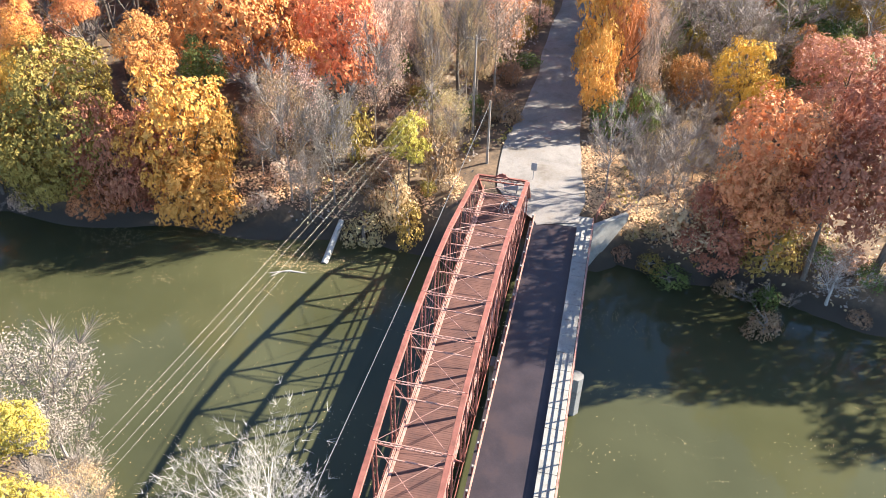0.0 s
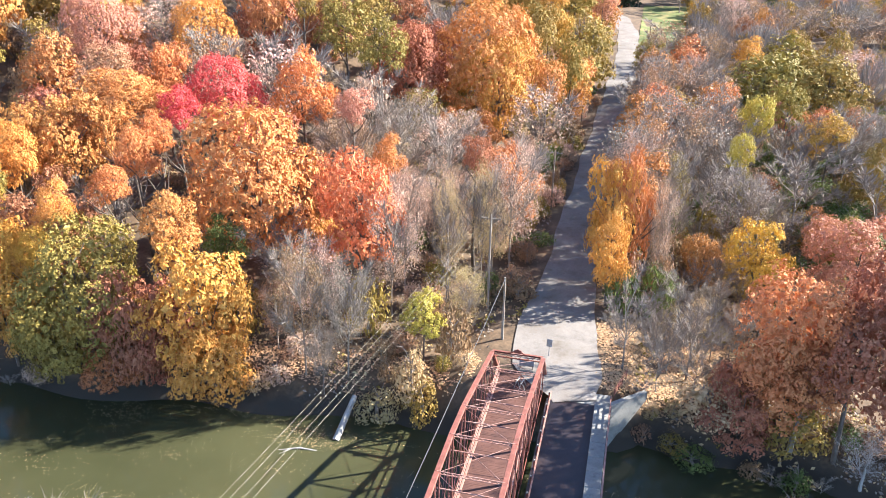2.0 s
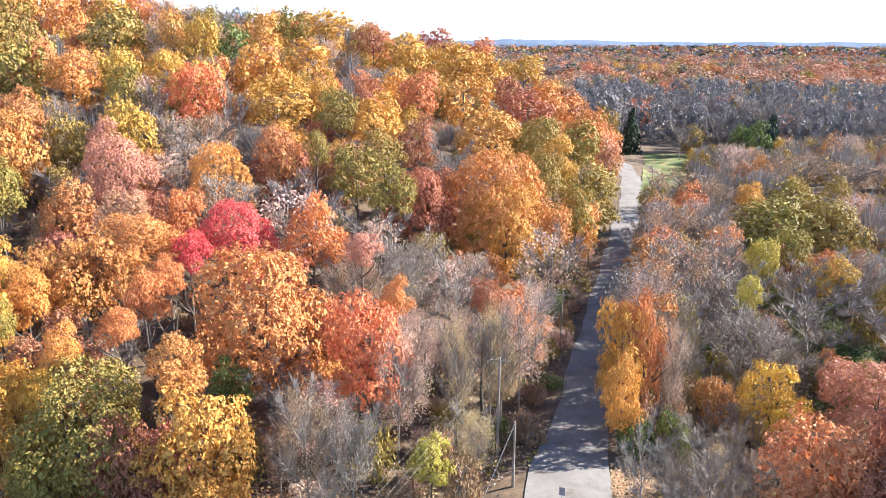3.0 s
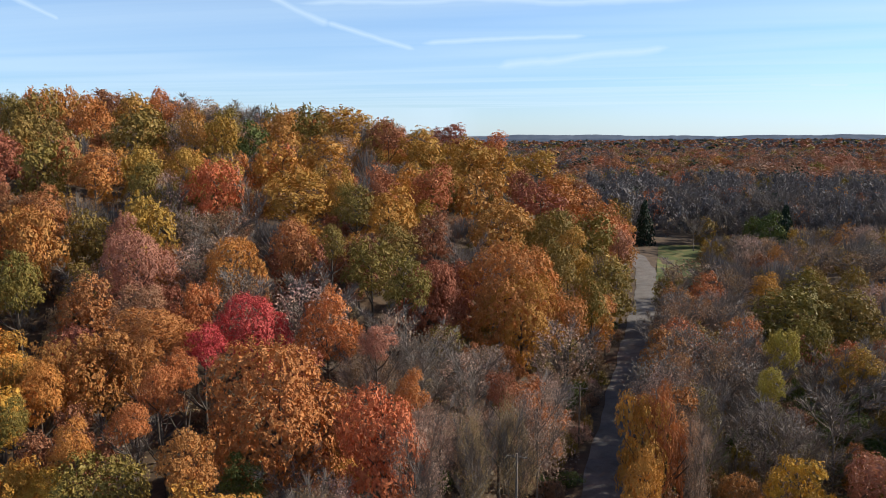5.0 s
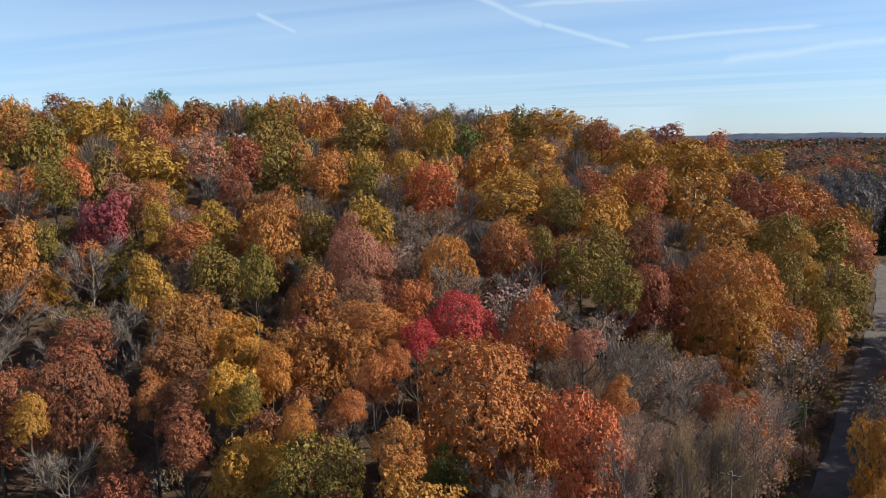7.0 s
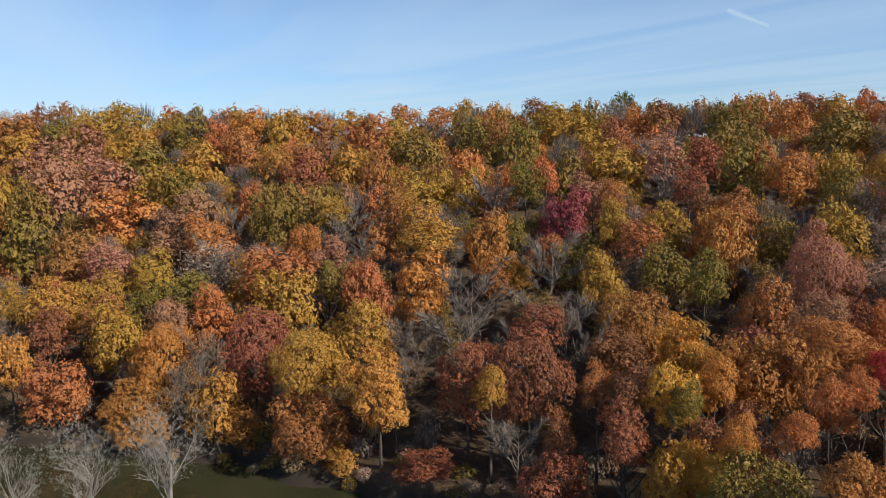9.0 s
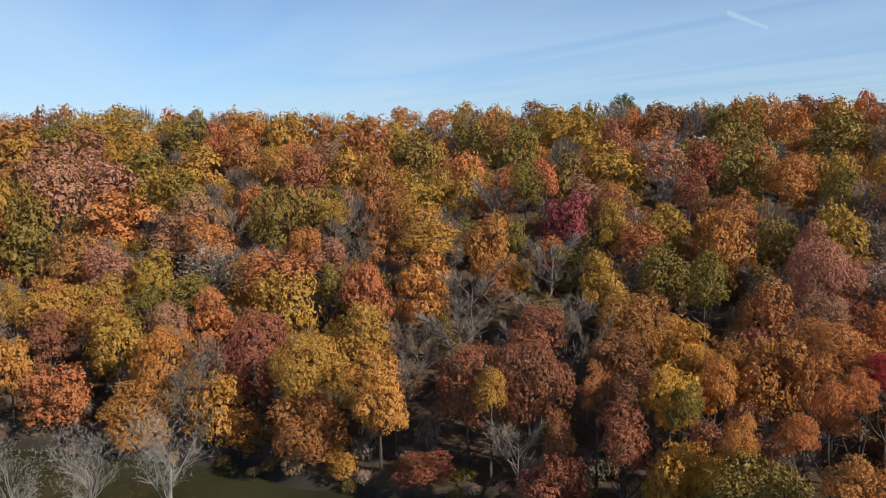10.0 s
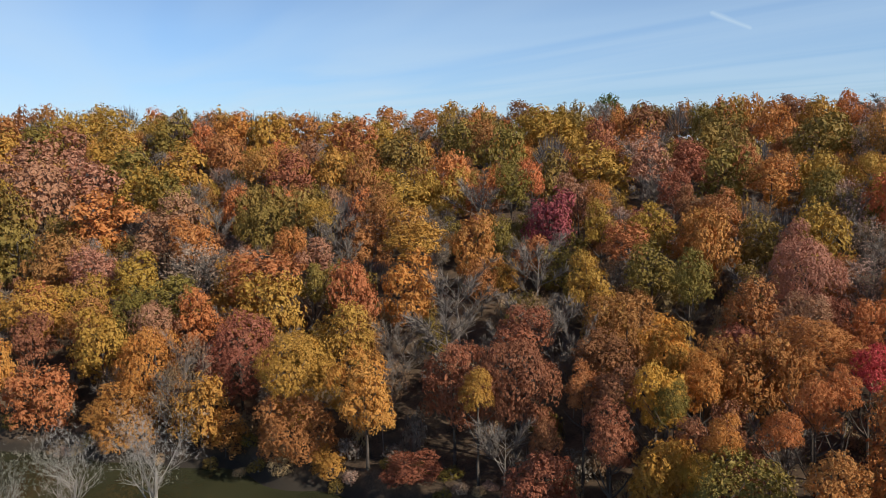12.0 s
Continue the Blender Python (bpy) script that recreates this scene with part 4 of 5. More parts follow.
def tree(kind, x, y, h, w, deep=0.0, planting=False):
    """One tree with its foot on the land: kind names its leaves, or bare, sparse, shrub, conifer; h and w its height and breadth, deep how far its crown reaches down."""
    deep = deep or min(0.93 * h, 1.1 * w)
    if not planting:
        PLACED.append((x, y, w))
        TALL.append((x, y, w, h, deep))
    if kind.startswith("shrub") and not planting:
        SHRUBS.append((kind, x, y, h, w))
        return None
    z = max(float(ground_height(x, y)), WATER_Z - 0.3) - 0.1
    away = math.hypot(x, y)
    near = "near" if away < 115 else "far"
    size = "big" if w > 12 and away < 150 else "near" if away < 125 else "mid" if away < 205 else "far"
    spot = "on the river bank" if abs(float(signed_distance(FAR_BANK, x, y))) < 12 or y < 35 and x > -110 else "on the wooded hill" if x < -16 else "on the flat beside the road"
    turn, pick = tree_rng.uniform(0, 360), tree_rng.randrange(12)
    pieces = []
    if kind.startswith("bare"):
        pale = kind == "bare_white"
        ob = root("bare_tree", (x, y, z), ("pale-barked" if pale else "grey") + " bare tree " + spot, "tree", "bare trees")
        pieces.append(("trunk", FINE[pick % 2] if pale and near == "near" else BARE[near][pick % 4], PALE_BARK if pale else GREY_TWIGS, (w, w, h)))
    elif kind.startswith("sparse"):
        tone = {"pink": "pink", "grey": "grey", "brown": "brown", "tan": "straw"}[kind[7:]]
        ob = root("half_bare_tree", (x, y, z), f"half-bare tree, {WORDS[tone]} leaves, {spot}", "tree", "half-bare trees")
        pieces.append(("trunk", BARE[near][pick % 4], GREY_TWIGS, (w, w, h)))
        pieces.append(("crown", SPARSE[near][pick % 3], LEAVES[tone], (w, w, h)))
    elif kind.startswith("shrub"):
        tone = {"tan": "straw", "grey": "grey", "olive": "olive", "gold": "gold", "brown": "brown", "green": "green", "pink": "pink"}[kind[6:]]
        young = h > 3.9
        ob = root("young_tree" if young else "shrub", (x, y, z), f"{'young bushy tree' if young else 'tangled shrub'}, {WORDS[tone]} leaves, {spot}", "tree" if young else "shrub", "young trees" if young else "shrubs")
        pieces.append(("trunk", STEMS[pick % 2], GREY_TWIGS, (w * 0.9, w * 0.9, h * 1.12)))
        pieces.append(("crown", BUSH[pick % 4], LEAVES[tone], (w, w, h)))
    elif kind == "conifer":
        ob = root("conifer", (x, y, z), "dark green conifer standing beside the clearing", "tree", "conifers")
        pieces.append(("trunk", POLE_TRUNK, BARK, (h * 0.5, h * 0.5, h)))
        pieces.append(("crown", NEEDLES[pick % 2], LEAVES["needles"], (w, w, h)))
    else:
        ob = root("broadleaf_tree", (x, y, z), f"{WORDS[kind]} autumn tree {spot}", "tree", f"{WORDS[kind]} trees")
        pieces.append(("trunk", TRUNKS[pick % 3], BARK, (h * 0.6, h * 0.6, h)))
        pieces.append(("crown", CROWNS[size][pick % len(CROWNS[size])], LEAVES[kind], (w, w, deep)))
    ob.rotation_euler = (0, 0, radians(turn))
    for name, me, mat, scale in pieces:
        p = new(name, me)
        p.parent = ob
        p.scale = scale
        if name == "crown" and kind in LEAVES:
            p.location = (0, 0, h - scale[2])
        set_material(p, mat)
    return ob


# the far bank and the foot of the hill
tree("olive", -54.2, 62.4, 16.5, 14.0, 15.2)
tree("gold", -62.0, 62.0, 16.0, 9.0, 14.0)
tree("olive", -57.0, 60.5, 9.0, 7.5, 8.2)
tree("copper", -50.5, 60.6, 7.0, 6.5, 6.4)
tree("russet", -48.2, 61.8, 14.0, 8.5, 13.0)
tree("russet", -45.2, 63.2, 13.0, 7.5, 12.0)
tree("sparse_brown", -30.6, 65.3, 16.0, 6.6)
tree("amber", -41.3, 63.4, 17.5, 11.5, 12.5)
tree("amber", -39.8, 62.2, 10.0, 9.0, 9.4)
tree("green", -43.2, 73.9, 12.0, 5.2)
tree("sparse_brown", -34.9, 68.0, 9.0, 4.8)
tree("sparse_pink", -25.0, 77.6, 17.0, 8.0)
tree("lime", -19.0, 69.8, 9.0, 4.9)
tree("sparse_grey", -26.2, 66.2, 14.0, 6.1)
tree("sparse_grey", -28.4, 64.6, 9.0, 3.9)
tree("bare", -19.4, 82.7, 15.0, 5.1)
tree("sparse_tan", -15.5, 74.6, 10.0, 5.4)
tree("sparse_tan", -15.4, 89.7, 12.0, 5.5)
tree("shrub_tan", -22.4, 64.1, 4.0, 5.1)
tree("shrub_olive", -17.7, 64.5, 4.5, 4.5)
tree("shrub_tan", -19.1, 65.4, 6.0, 4.5)
# the hill, from the road to the shoulder
tree("olive", -204.2, 214.3, 18.9, 10.5, 12.7)
tree("olive", -192.0, 213.4, 19.6, 17.6, 18.2)
tree("orange", -210.6, 247.5, 19.1, 11.9, 14.3)
tree("orange", -177.8, 221.5, 19.7, 13.1, 15.7)
tree("russet", -188.3, 239.9, 19.7, 11.4, 8.3)
tree("gold", -181.6, 245.1, 18.4, 14.9, 15.5)
tree("olive", -154.3, 210.5, 18.3, 21.0, 17.0)
tree("orange", -177.6, 257.7, 20.2, 10.0, 12.0)
tree("sparse_pink", -167.9, 264.2, 18.4, 21.0, 13.4)
tree("bare", -149.1, 263.8, 17.8, 19.0, 11.8)
tree("orange", -131.7, 205.4, 20.5, 10.4, 12.5)
tree("gold", -123.5, 206.9, 19.5, 12.1, 14.5)
tree("olive", -129.1, 218.8, 20.2, 9.9, 11.1)
tree("green", -112.8, 203.9, 19.6, 10.7, 12.8)
tree("orange", -110.6, 219.7, 19.8, 12.9, 12.7)
tree("olive", -119.5, 259.8, 18.6, 17.1, 14.6)
tree("brick", -151.2, 155.7, 18.9, 10.8, 11.3)
tree("olive", -138.9, 154.8, 19.5, 16.7, 18.1)
tree("copper", -138.7, 161.6, 18.7, 8.6, 10.4)
tree("orange", -124.9, 153.6, 19.2, 13.3, 10.4)
tree("olive", -108.9, 149.6, 19.0, 9.2, 11.0)
tree("gold", -111.0, 170.0, 17.7, 10.3, 10.7)
tree("redorange", -96.2, 158.0, 19.3, 13.8, 13.9)
tree("sparse_pink", -104.0, 151.8, 17.4, 8.8, 10.6)
tree("gold", -96.6, 191.0, 18.2, 15.7, 16.9)
tree("gold", -81.9, 167.0, 17.7, 17.7, 13.5)
tree("bare", -89.0, 159.9, 17.9, 8.7, 10.5)
tree("gold", -96.4, 132.7, 18.5, 12.0, 14.4)
tree("copper", -114.1, 126.0, 19.3, 10.0, 10.4)
tree("brick", -121.0, 123.6, 19.4, 5.5, 6.6)
tree("orange", -108.4, 116.3, 19.3, 12.2, 14.3)
tree("olive", -95.9, 99.3, 19.8, 8.1, 9.7)
tree("rose", -93.3, 122.5, 18.5, 7.1, 8.5)
tree("rose", -84.6, 112.8, 19.5, 12.2, 12.8)
tree("copper", -83.3, 99.8, 18.5, 9.4, 10.4)
tree("rose", -72.6, 96.8, 19.5, 8.0, 6.8)
tree("tan", -65.6, 90.8, 19.7, 12.8, 7.3)
tree("tan", -67.9, 103.8, 17.9, 9.1, 10.5)
tree("crimson", -56.8, 102.3, 18.1, 12.2, 11.6)
tree("crimson", -58.1, 91.0, 18.0, 5.6, 5.8)
tree("tan", -68.4, 82.3, 19.9, 9.9, 11.9)
tree("tan", -65.6, 85.8, 18.6, 6.9, 8.3)
tree("redorange", -55.9, 78.1, 19.1, 5.5, 6.6)
tree("redorange", -56.7, 83.6, 18.4, 4.2, 5.0)
tree("redorange", -54.6, 70.3, 18.6, 4.9, 4.3)
tree("tan", -43.6, 83.3, 21.7, 18.6, 20.1)
tree("gold", -81.2, 81.4, 18.2, 8.0, 9.6)
tree("amber", -70.5, 75.1, 19.0, 5.8, 7.0)
tree("olive", -69.0, 68.2, 18.9, 4.7, 5.6)
tree("amber", -57.3, 64.1, 19.5, 4.6, 5.5)
tree("tan", -44.8, 66.3, 19.2, 6.8, 7.4)
tree("yellow", -62.2, 62.2, 15.7, 5.0, 6.0)
tree("yellow", -58.3, 61.9, 15.9, 3.5, 4.2)
tree("copper", -64.9, 131.9, 19.7, 8.8, 10.6)
tree("olive", -58.1, 134.0, 19.1, 5.5, 6.6)
tree("gold", -91.8, 206.5, 17.9, 15.4, 12.1)
tree("gold", -102.7, 246.4, 20.2, 21.0, 11.6)
tree("brick", -82.7, 234.9, 20.5, 12.1, 9.9)
tree("gold", -74.4, 237.6, 19.4, 18.2, 14.4)
tree("russet", -73.0, 272.4, 19.8, 13.7, 8.8)
tree("gold", -62.1, 251.4, 19.1, 18.9, 14.3)
tree("redorange", -60.0, 279.6, 21.2, 12.8, 10.1)
tree("gold", -52.2, 254.7, 19.3, 17.3, 13.8)
tree("brick", -64.8, 179.7, 18.7, 8.7, 8.3)
tree("olive", -66.4, 166.2, 18.1, 10.2, 11.0)
tree("amber", -60.4, 171.7, 17.6, 16.1, 14.7)
tree("copper", -57.3, 194.7, 19.4, 13.6, 12.6)
tree("orange", -48.5, 210.5, 19.6, 19.7, 18.2)
tree("russet", -43.1, 242.2, 17.8, 10.4, 12.5)
tree("russet", -34.8, 231.4, 19.2, 17.1, 12.5)
tree("redorange", -32.7, 275.1, 18.4, 20.2, 16.4)
tree("brick", -47.4, 162.2, 18.0, 9.5, 11.4)
tree("olive", -49.5, 145.8, 18.3, 9.1, 8.4)
tree("olive", -50.0, 132.9, 19.2, 10.5, 11.4)
tree("olive", -42.2, 128.2, 19.7, 9.0, 9.7)
tree("orange", -37.6, 187.3, 17.5, 18.0, 13.9)
tree("olive", -27.7, 199.1, 18.9, 15.1, 16.2)
tree("olive", -22.1, 174.6, 17.6, 11.5, 11.1)
tree("orange", -27.5, 143.4, 21.7, 21.0, 20.1)
tree("amber", -23.9, 140.0, 18.3, 15.3, 17.0)
tree("bare", -37.6, 155.5, 18.0, 9.3, 8.7)
tree("orange", -46.9, 106.1, 19.7, 9.6, 11.3)
tree("sparse_pink", -37.7, 109.7, 17.4, 8.2, 8.1)
tree("rose", -35.7, 95.6, 19.7, 5.3, 4.7)
tree("sparse_brown", -37.1, 97.1, 16.7, 8.7, 9.1)
tree("sparse_grey", -32.8, 106.1, 16.3, 9.7, 11.4)
tree("bare", -24.6, 104.1, 17.2, 9.4, 11.3)
tree("sparse_pink", -15.6, 131.1, 16.2, 12.3, 13.4)
tree("tan", -16.3, 145.1, 17.8, 7.7, 9.2)
tree("brick", -18.1, 91.2, 18.4, 3.9, 4.7)
tree("sparse_tan", -16.4, 87.5, 17.5, 4.7, 5.6)
tree("sparse_tan", -19.6, 82.7, 16.6, 4.8, 5.7)
tree("redorange", -29.1, 89.4, 17.7, 4.9, 5.9)
tree("redorange", -28.8, 78.9, 19.5, 11.0, 13.3)
tree("sparse_pink", -25.0, 83.3, 16.9, 6.7, 8.0)
tree("sparse_pink", -13.5, 92.0, 18.2, 9.4, 11.3)
tree("olive", -20.2, 243.2, 18.5, 18.9, 17.2)
tree("gold", -22.0, 194.8, 18.6, 9.3, 11.1)
tree("rose", -12.1, 239.7, 18.9, 7.0, 8.4)
tree("olive", -13.2, 156.4, 18.8, 8.5, 10.2)
tree("gold", -44.9, 290.5, 20.9, 18.6, 10.8)
tree("brick", -28.0, 285.0, 19.0, 13.0, 12.0)
tree("redorange", -20.5, 262.0, 19.0, 15.0, 17.0)
# the hill above the bend of the river
tree("copper", -312.0, -1.5, 20.0, 20.1, 13.4)
tree("olive", -301.8, 12.0, 19.2, 16.0, 14.2)
tree("gold", -308.1, 23.2, 20.0, 16.1, 13.3)
tree("gold", -326.8, 37.6, 20.0, 17.9, 14.1)
tree("gold", -296.0, -2.1, 17.5, 17.9, 16.3)
tree("rose", -301.5, 18.0, 17.6, 20.6, 16.4)
tree("rose", -272.9, 8.1, 19.0, 20.8, 14.9)
tree("rose", -240.9, 8.1, 19.8, 21.0, 18.4)
tree("rose", -249.0, 22.5, 18.2, 19.8, 15.3)
tree("gold", -282.2, 32.1, 18.5, 21.0, 16.8)
tree("olive", -254.9, 33.0, 18.8, 18.1, 14.0)
tree("olive", -295.1, 53.9, 19.1, 21.0, 16.7)
tree("gold", -253.6, 47.6, 18.2, 21.0, 17.0)
tree("gold", -232.7, 32.7, 18.2, 15.9, 13.7)
tree("olive", -224.8, 38.2, 18.5, 14.9, 12.6)
tree("amber", -305.5, 76.7, 19.6, 15.9, 14.0)
tree("copper", -267.2, 64.9, 18.2, 17.8, 16.9)
tree("redorange", -279.8, 59.2, 19.2, 11.6, 13.7)
tree("tan", -232.8, 66.0, 19.4, 12.3, 11.7)
tree("orange", -221.1, 20.1, 17.7, 21.0, 16.5)
tree("olive", -233.0, 0.2, 18.7, 13.2, 15.9)
tree("olive", -209.0, 1.0, 19.3, 15.9, 18.0)
tree("rose", -208.5, 38.4, 18.4, 13.6, 11.4)
tree("rose", -199.4, 32.3, 18.0, 17.7, 12.9)
tree("orange", -188.4, 37.0, 19.2, 12.4, 11.1)
tree("bare", -202.0, 45.4, 16.5, 10.2, 11.2)
tree("copper", -197.8, 8.4, 18.0, 16.6, 14.2)
tree("rose", -187.3, 15.9, 18.7, 13.2, 11.8)
tree("sparse_pink", -177.5, 35.5, 17.5, 17.5, 13.1)
tree("amber", -164.1, 40.5, 17.8, 13.6, 13.2)
tree("redorange", -153.0, 30.4, 18.4, 11.5, 12.5)
tree("gold", -178.6, 22.6, 18.4, 12.9, 12.5)
tree("olive", -160.8, 26.6, 19.3, 11.8, 10.7)
tree("olive", -162.8, 19.4, 18.4, 10.7, 12.1)
tree("gold", -173.0, 3.7, 19.7, 13.4, 12.6)
tree("gold", -175.6, 11.3, 18.2, 11.2, 10.3)
tree("gold", -177.0, -4.1, 18.5, 7.7, 9.3)
tree("copper", -161.6, 11.1, 18.9, 9.2, 9.6)
tree("gold", -154.5, 12.7, 19.5, 11.9, 14.3)
tree("rose", -151.4, 21.8, 18.8, 8.9, 9.1)
tree("russet", -164.0, 1.7, 18.0, 9.0, 10.9)
tree("amber", -157.9, -4.7, 16.0, 8.1, 9.7)
tree("copper", -152.0, 2.2, 12.6, 13.3, 11.7)
tree("amber", -141.7, 19.2, 17.8, 13.0, 15.6)
tree("orange", -139.2, 14.5, 11.0, 13.4, 10.2)
tree("sparse_brown", -136.8, 24.9, 17.8, 8.2, 8.4)
tree("russet", -137.9, 33.8, 18.0, 13.8, 14.8)
tree("sparse_brown", -132.2, 21.8, 15.0, 9.0, 10.2)
tree("gold", -129.7, 24.7, 13.7, 10.7, 12.8)
tree("orange", -127.0, 28.0, 7.9, 7.5, 7.0)
tree("amber", -298.0, 88.9, 20.1, 19.8, 18.7)
tree("brick", -228.6, 73.2, 18.4, 15.8, 12.8)
tree("redorange", -309.0, 107.0, 18.7, 16.8, 17.1)
tree("amber", -302.4, 116.4, 19.0, 16.7, 14.9)
tree("copper", -269.1, 110.7, 20.1, 19.3, 17.2)
tree("gold", -225.6, 84.8, 18.1, 13.6, 13.2)
tree("copper", -216.5, 91.4, 18.2, 12.2, 14.4)
tree("redorange", -333.3, 153.7, 19.2, 19.0, 13.8)
tree("bare", -273.5, 137.1, 17.8, 15.4, 11.7)
tree("redorange", -291.5, 150.3, 19.2, 14.3, 9.9)
tree("olive", -234.0, 113.2, 19.6, 21.0, 18.2)
tree("gold", -360.8, 203.0, 20.7, 21.0, 18.7)
tree("olive", -244.7, 142.1, 18.3, 21.0, 17.0)
tree("copper", -226.6, 139.3, 20.4, 11.2, 12.0)
tree("olive", -214.7, 139.5, 19.4, 17.4, 18.1)
tree("brick", -274.2, 187.2, 20.5, 13.9, 10.5)
tree("gold", -251.6, 179.4, 19.3, 21.0, 14.2)
tree("olive", -169.2, 112.1, 19.6, 10.2, 12.3)
tree("redorange", -169.7, 118.5, 19.5, 9.0, 10.2)
tree("gold", -232.0, 174.0, 18.8, 21.0, 17.5)
tree("brick", -200.6, 166.9, 19.9, 12.8, 14.3)
tree("green", -296.5, 253.3, 21.2, 15.3, 15.2)
tree("gold", -173.7, 144.6, 19.0, 21.0, 17.7)
tree("rose", -151.5, 119.5, 18.7, 11.2, 12.0)
tree("magenta", -147.6, 108.1, 18.3, 12.5, 14.4)
tree("orange", -142.5, 118.0, 18.3, 6.5, 7.8)
tree("russet", -220.3, 205.1, 18.8, 21.0, 17.5)
tree("brick", -157.0, 159.8, 17.8, 11.1, 12.4)
tree("rose", -156.3, 146.2, 18.8, 12.4, 10.2)
tree("bare", -150.4, 142.2, 16.7, 13.6, 15.6)
tree("brick", -132.8, 131.6, 19.4, 8.2, 9.8)
tree("gold", -190.7, 92.5, 17.5, 15.9, 13.1)
tree("gold", -163.5, 79.9, 19.5, 11.1, 11.4)
tree("gold", -149.5, 74.5, 19.0, 15.4, 8.4)
tree("copper", -178.0, 79.7, 19.5, 9.6, 10.6)
tree("orange", -142.3, 85.4, 19.5, 11.5, 13.7)
tree("bare", -172.6, 105.0, 18.1, 17.1, 15.7)
tree("bare", -128.6, 91.8, 17.3, 14.5, 16.1)
tree("amber", -138.2, 67.9, 17.7, 12.5, 15.0)
tree("gold", -177.0, 63.3, 19.2, 8.3, 6.4)
tree("olive", -189.4, 54.2, 18.0, 13.6, 13.8)
tree("orange", -169.5, 54.2, 18.3, 9.0, 10.4)
tree("rose", -156.8, 54.5, 19.2, 8.7, 7.1)
tree("bare", -166.5, 65.7, 17.2, 9.7, 11.6)
tree("bare", -175.8, 63.9, 17.0, 14.0, 15.3)
tree("copper", -158.8, 44.7, 19.9, 17.1, 12.1)
tree("gold", -149.1, 42.3, 18.8, 16.6, 14.9)
tree("olive", -148.4, 51.2, 18.3, 6.4, 7.7)
tree("copper", -142.8, 57.6, 18.1, 11.7, 13.6)
tree("gold", -124.1, 47.8, 19.6, 11.9, 13.7)
tree("amber", -118.9, 38.7, 18.6, 14.7, 13.2)
tree("amber", -105.2, 43.8, 19.4, 11.5, 13.8)
tree("copper", -114.5, 36.0, 10.9, 13.2, 10.1)
tree("gold", -110.2, 39.4, 5.0, 6.6, 4.7)
tree("bare", -130.4, 74.2, 17.5, 15.4, 16.3)
tree("bare", -115.2, 64.4, 17.8, 15.8, 13.8)
tree("bare", -108.9, 48.1, 16.7, 6.4, 7.7)
tree("brick", -102.4, 69.9, 19.2, 9.5, 7.6)
tree("bare", -97.0, 75.6, 18.0, 6.5, 7.8)
tree("brick", -98.7, 55.0, 19.6, 10.6, 12.8)
tree("russet", -93.3, 62.0, 19.2, 12.9, 14.7)
tree("gold", -91.8, 54.9, 17.5, 5.2, 6.3)
tree("brick", -98.3, 47.2, 5.0, 9.7, 4.7)
tree("brick", -77.9, 56.1, 14.7, 4.4, 5.2)
tree("brick", -77.9, 56.1, 11.6, 11.4, 10.0)
tree("brick", -69.8, 60.0, 19.0, 7.0, 8.4)
tree("brick", -88.7, 74.8, 18.1, 9.7, 7.2)
tree("russet", -77.5, 66.3, 18.7, 7.7, 6.4)
tree("copper", -81.3, 64.8, 18.8, 5.3, 6.4)
tree("yellow", -83.5, 81.9, 18.7, 8.6, 9.5)
tree("yellow", -72.8, 70.0, 19.3, 7.5, 9.0)
tree("amber", -74.0, 78.7, 17.6, 5.5, 6.6)
tree("yellow", -63.1, 61.3, 17.2, 8.1, 8.7)
tree("olive", -106.9, 100.9, 18.0, 10.8, 11.1)
tree("gold", -122.7, 116.2, 17.7, 11.2, 11.7)
tree("orange", -112.5, 117.9, 17.8, 11.2, 13.4)
tree("gold", -110.4, 89.3, 19.7, 9.4, 10.5)
tree("gold", -129.0, 107.6, 19.5, 8.6, 9.5)
tree("copper", -118.9, 105.5, 17.8, 10.4, 9.4)
tree("tan", -72.9, 82.4, 18.8, 9.5, 11.4)
# the flat beyond the bridge
tree("amber", -1.3, 90.1, 17.0, 6.6, 14.0)
tree("yellow", 16.4, 93.9, 11.0, 8.3)
tree("rust", 16.6, 68.6, 17.0, 11.4)
tree("rose", 27.9, 95.2, 12.0, 14.1)
tree("bare", 1.7, 72.4, 11.0, 7.4)
tree("bare", 8.3, 74.2, 12.0, 7.6)
tree("bare", 5.4, 98.0, 13.0, 7.3)
tree("bare", 10.9, 112.1, 14.0, 9.9)
tree("sparse_grey", 14.8, 105.1, 14.0, 11.0)
tree("bare", 24.4, 117.3, 15.0, 13.1)
tree("shrub_tan", 10.6, 68.3, 5.0, 7.4)
tree("rust", 15.6, 70.4, 9.0, 8.6)
tree("bare_white", 23.7, 64.1, 6.0, 7.3)
tree("shrub_olive", 17.9, 67.0, 5.0, 6.3)
tree("sparse_brown", 9.5, 223.8, 14.0, 20.4, 13.1)
tree("sparse_brown", 16.5, 203.3, 15.9, 10.5, 11.8)
tree("amber", 24.2, 200.5, 15.1, 7.8, 6.8)
tree("olive", 33.7, 207.3, 14.9, 16.7, 13.9)
tree("olive", 26.7, 184.1, 15.5, 21.0, 14.4)
tree("olive", 40.1, 186.7, 14.7, 19.1, 13.6)
tree("sparse_brown", 58.3, 257.5, 13.5, 18.3, 12.6)
tree("olive", 26.5, 151.7, 15.9, 7.5, 9.0)
tree("lime", 20.2, 139.5, 15.1, 6.1, 7.3)
tree("lime", 15.1, 116.0, 15.3, 4.6, 5.4)
tree("gold", 30.6, 133.5, 14.2, 6.7, 5.9)
tree("bare", 27.6, 131.1, 13.8, 11.1, 12.8)
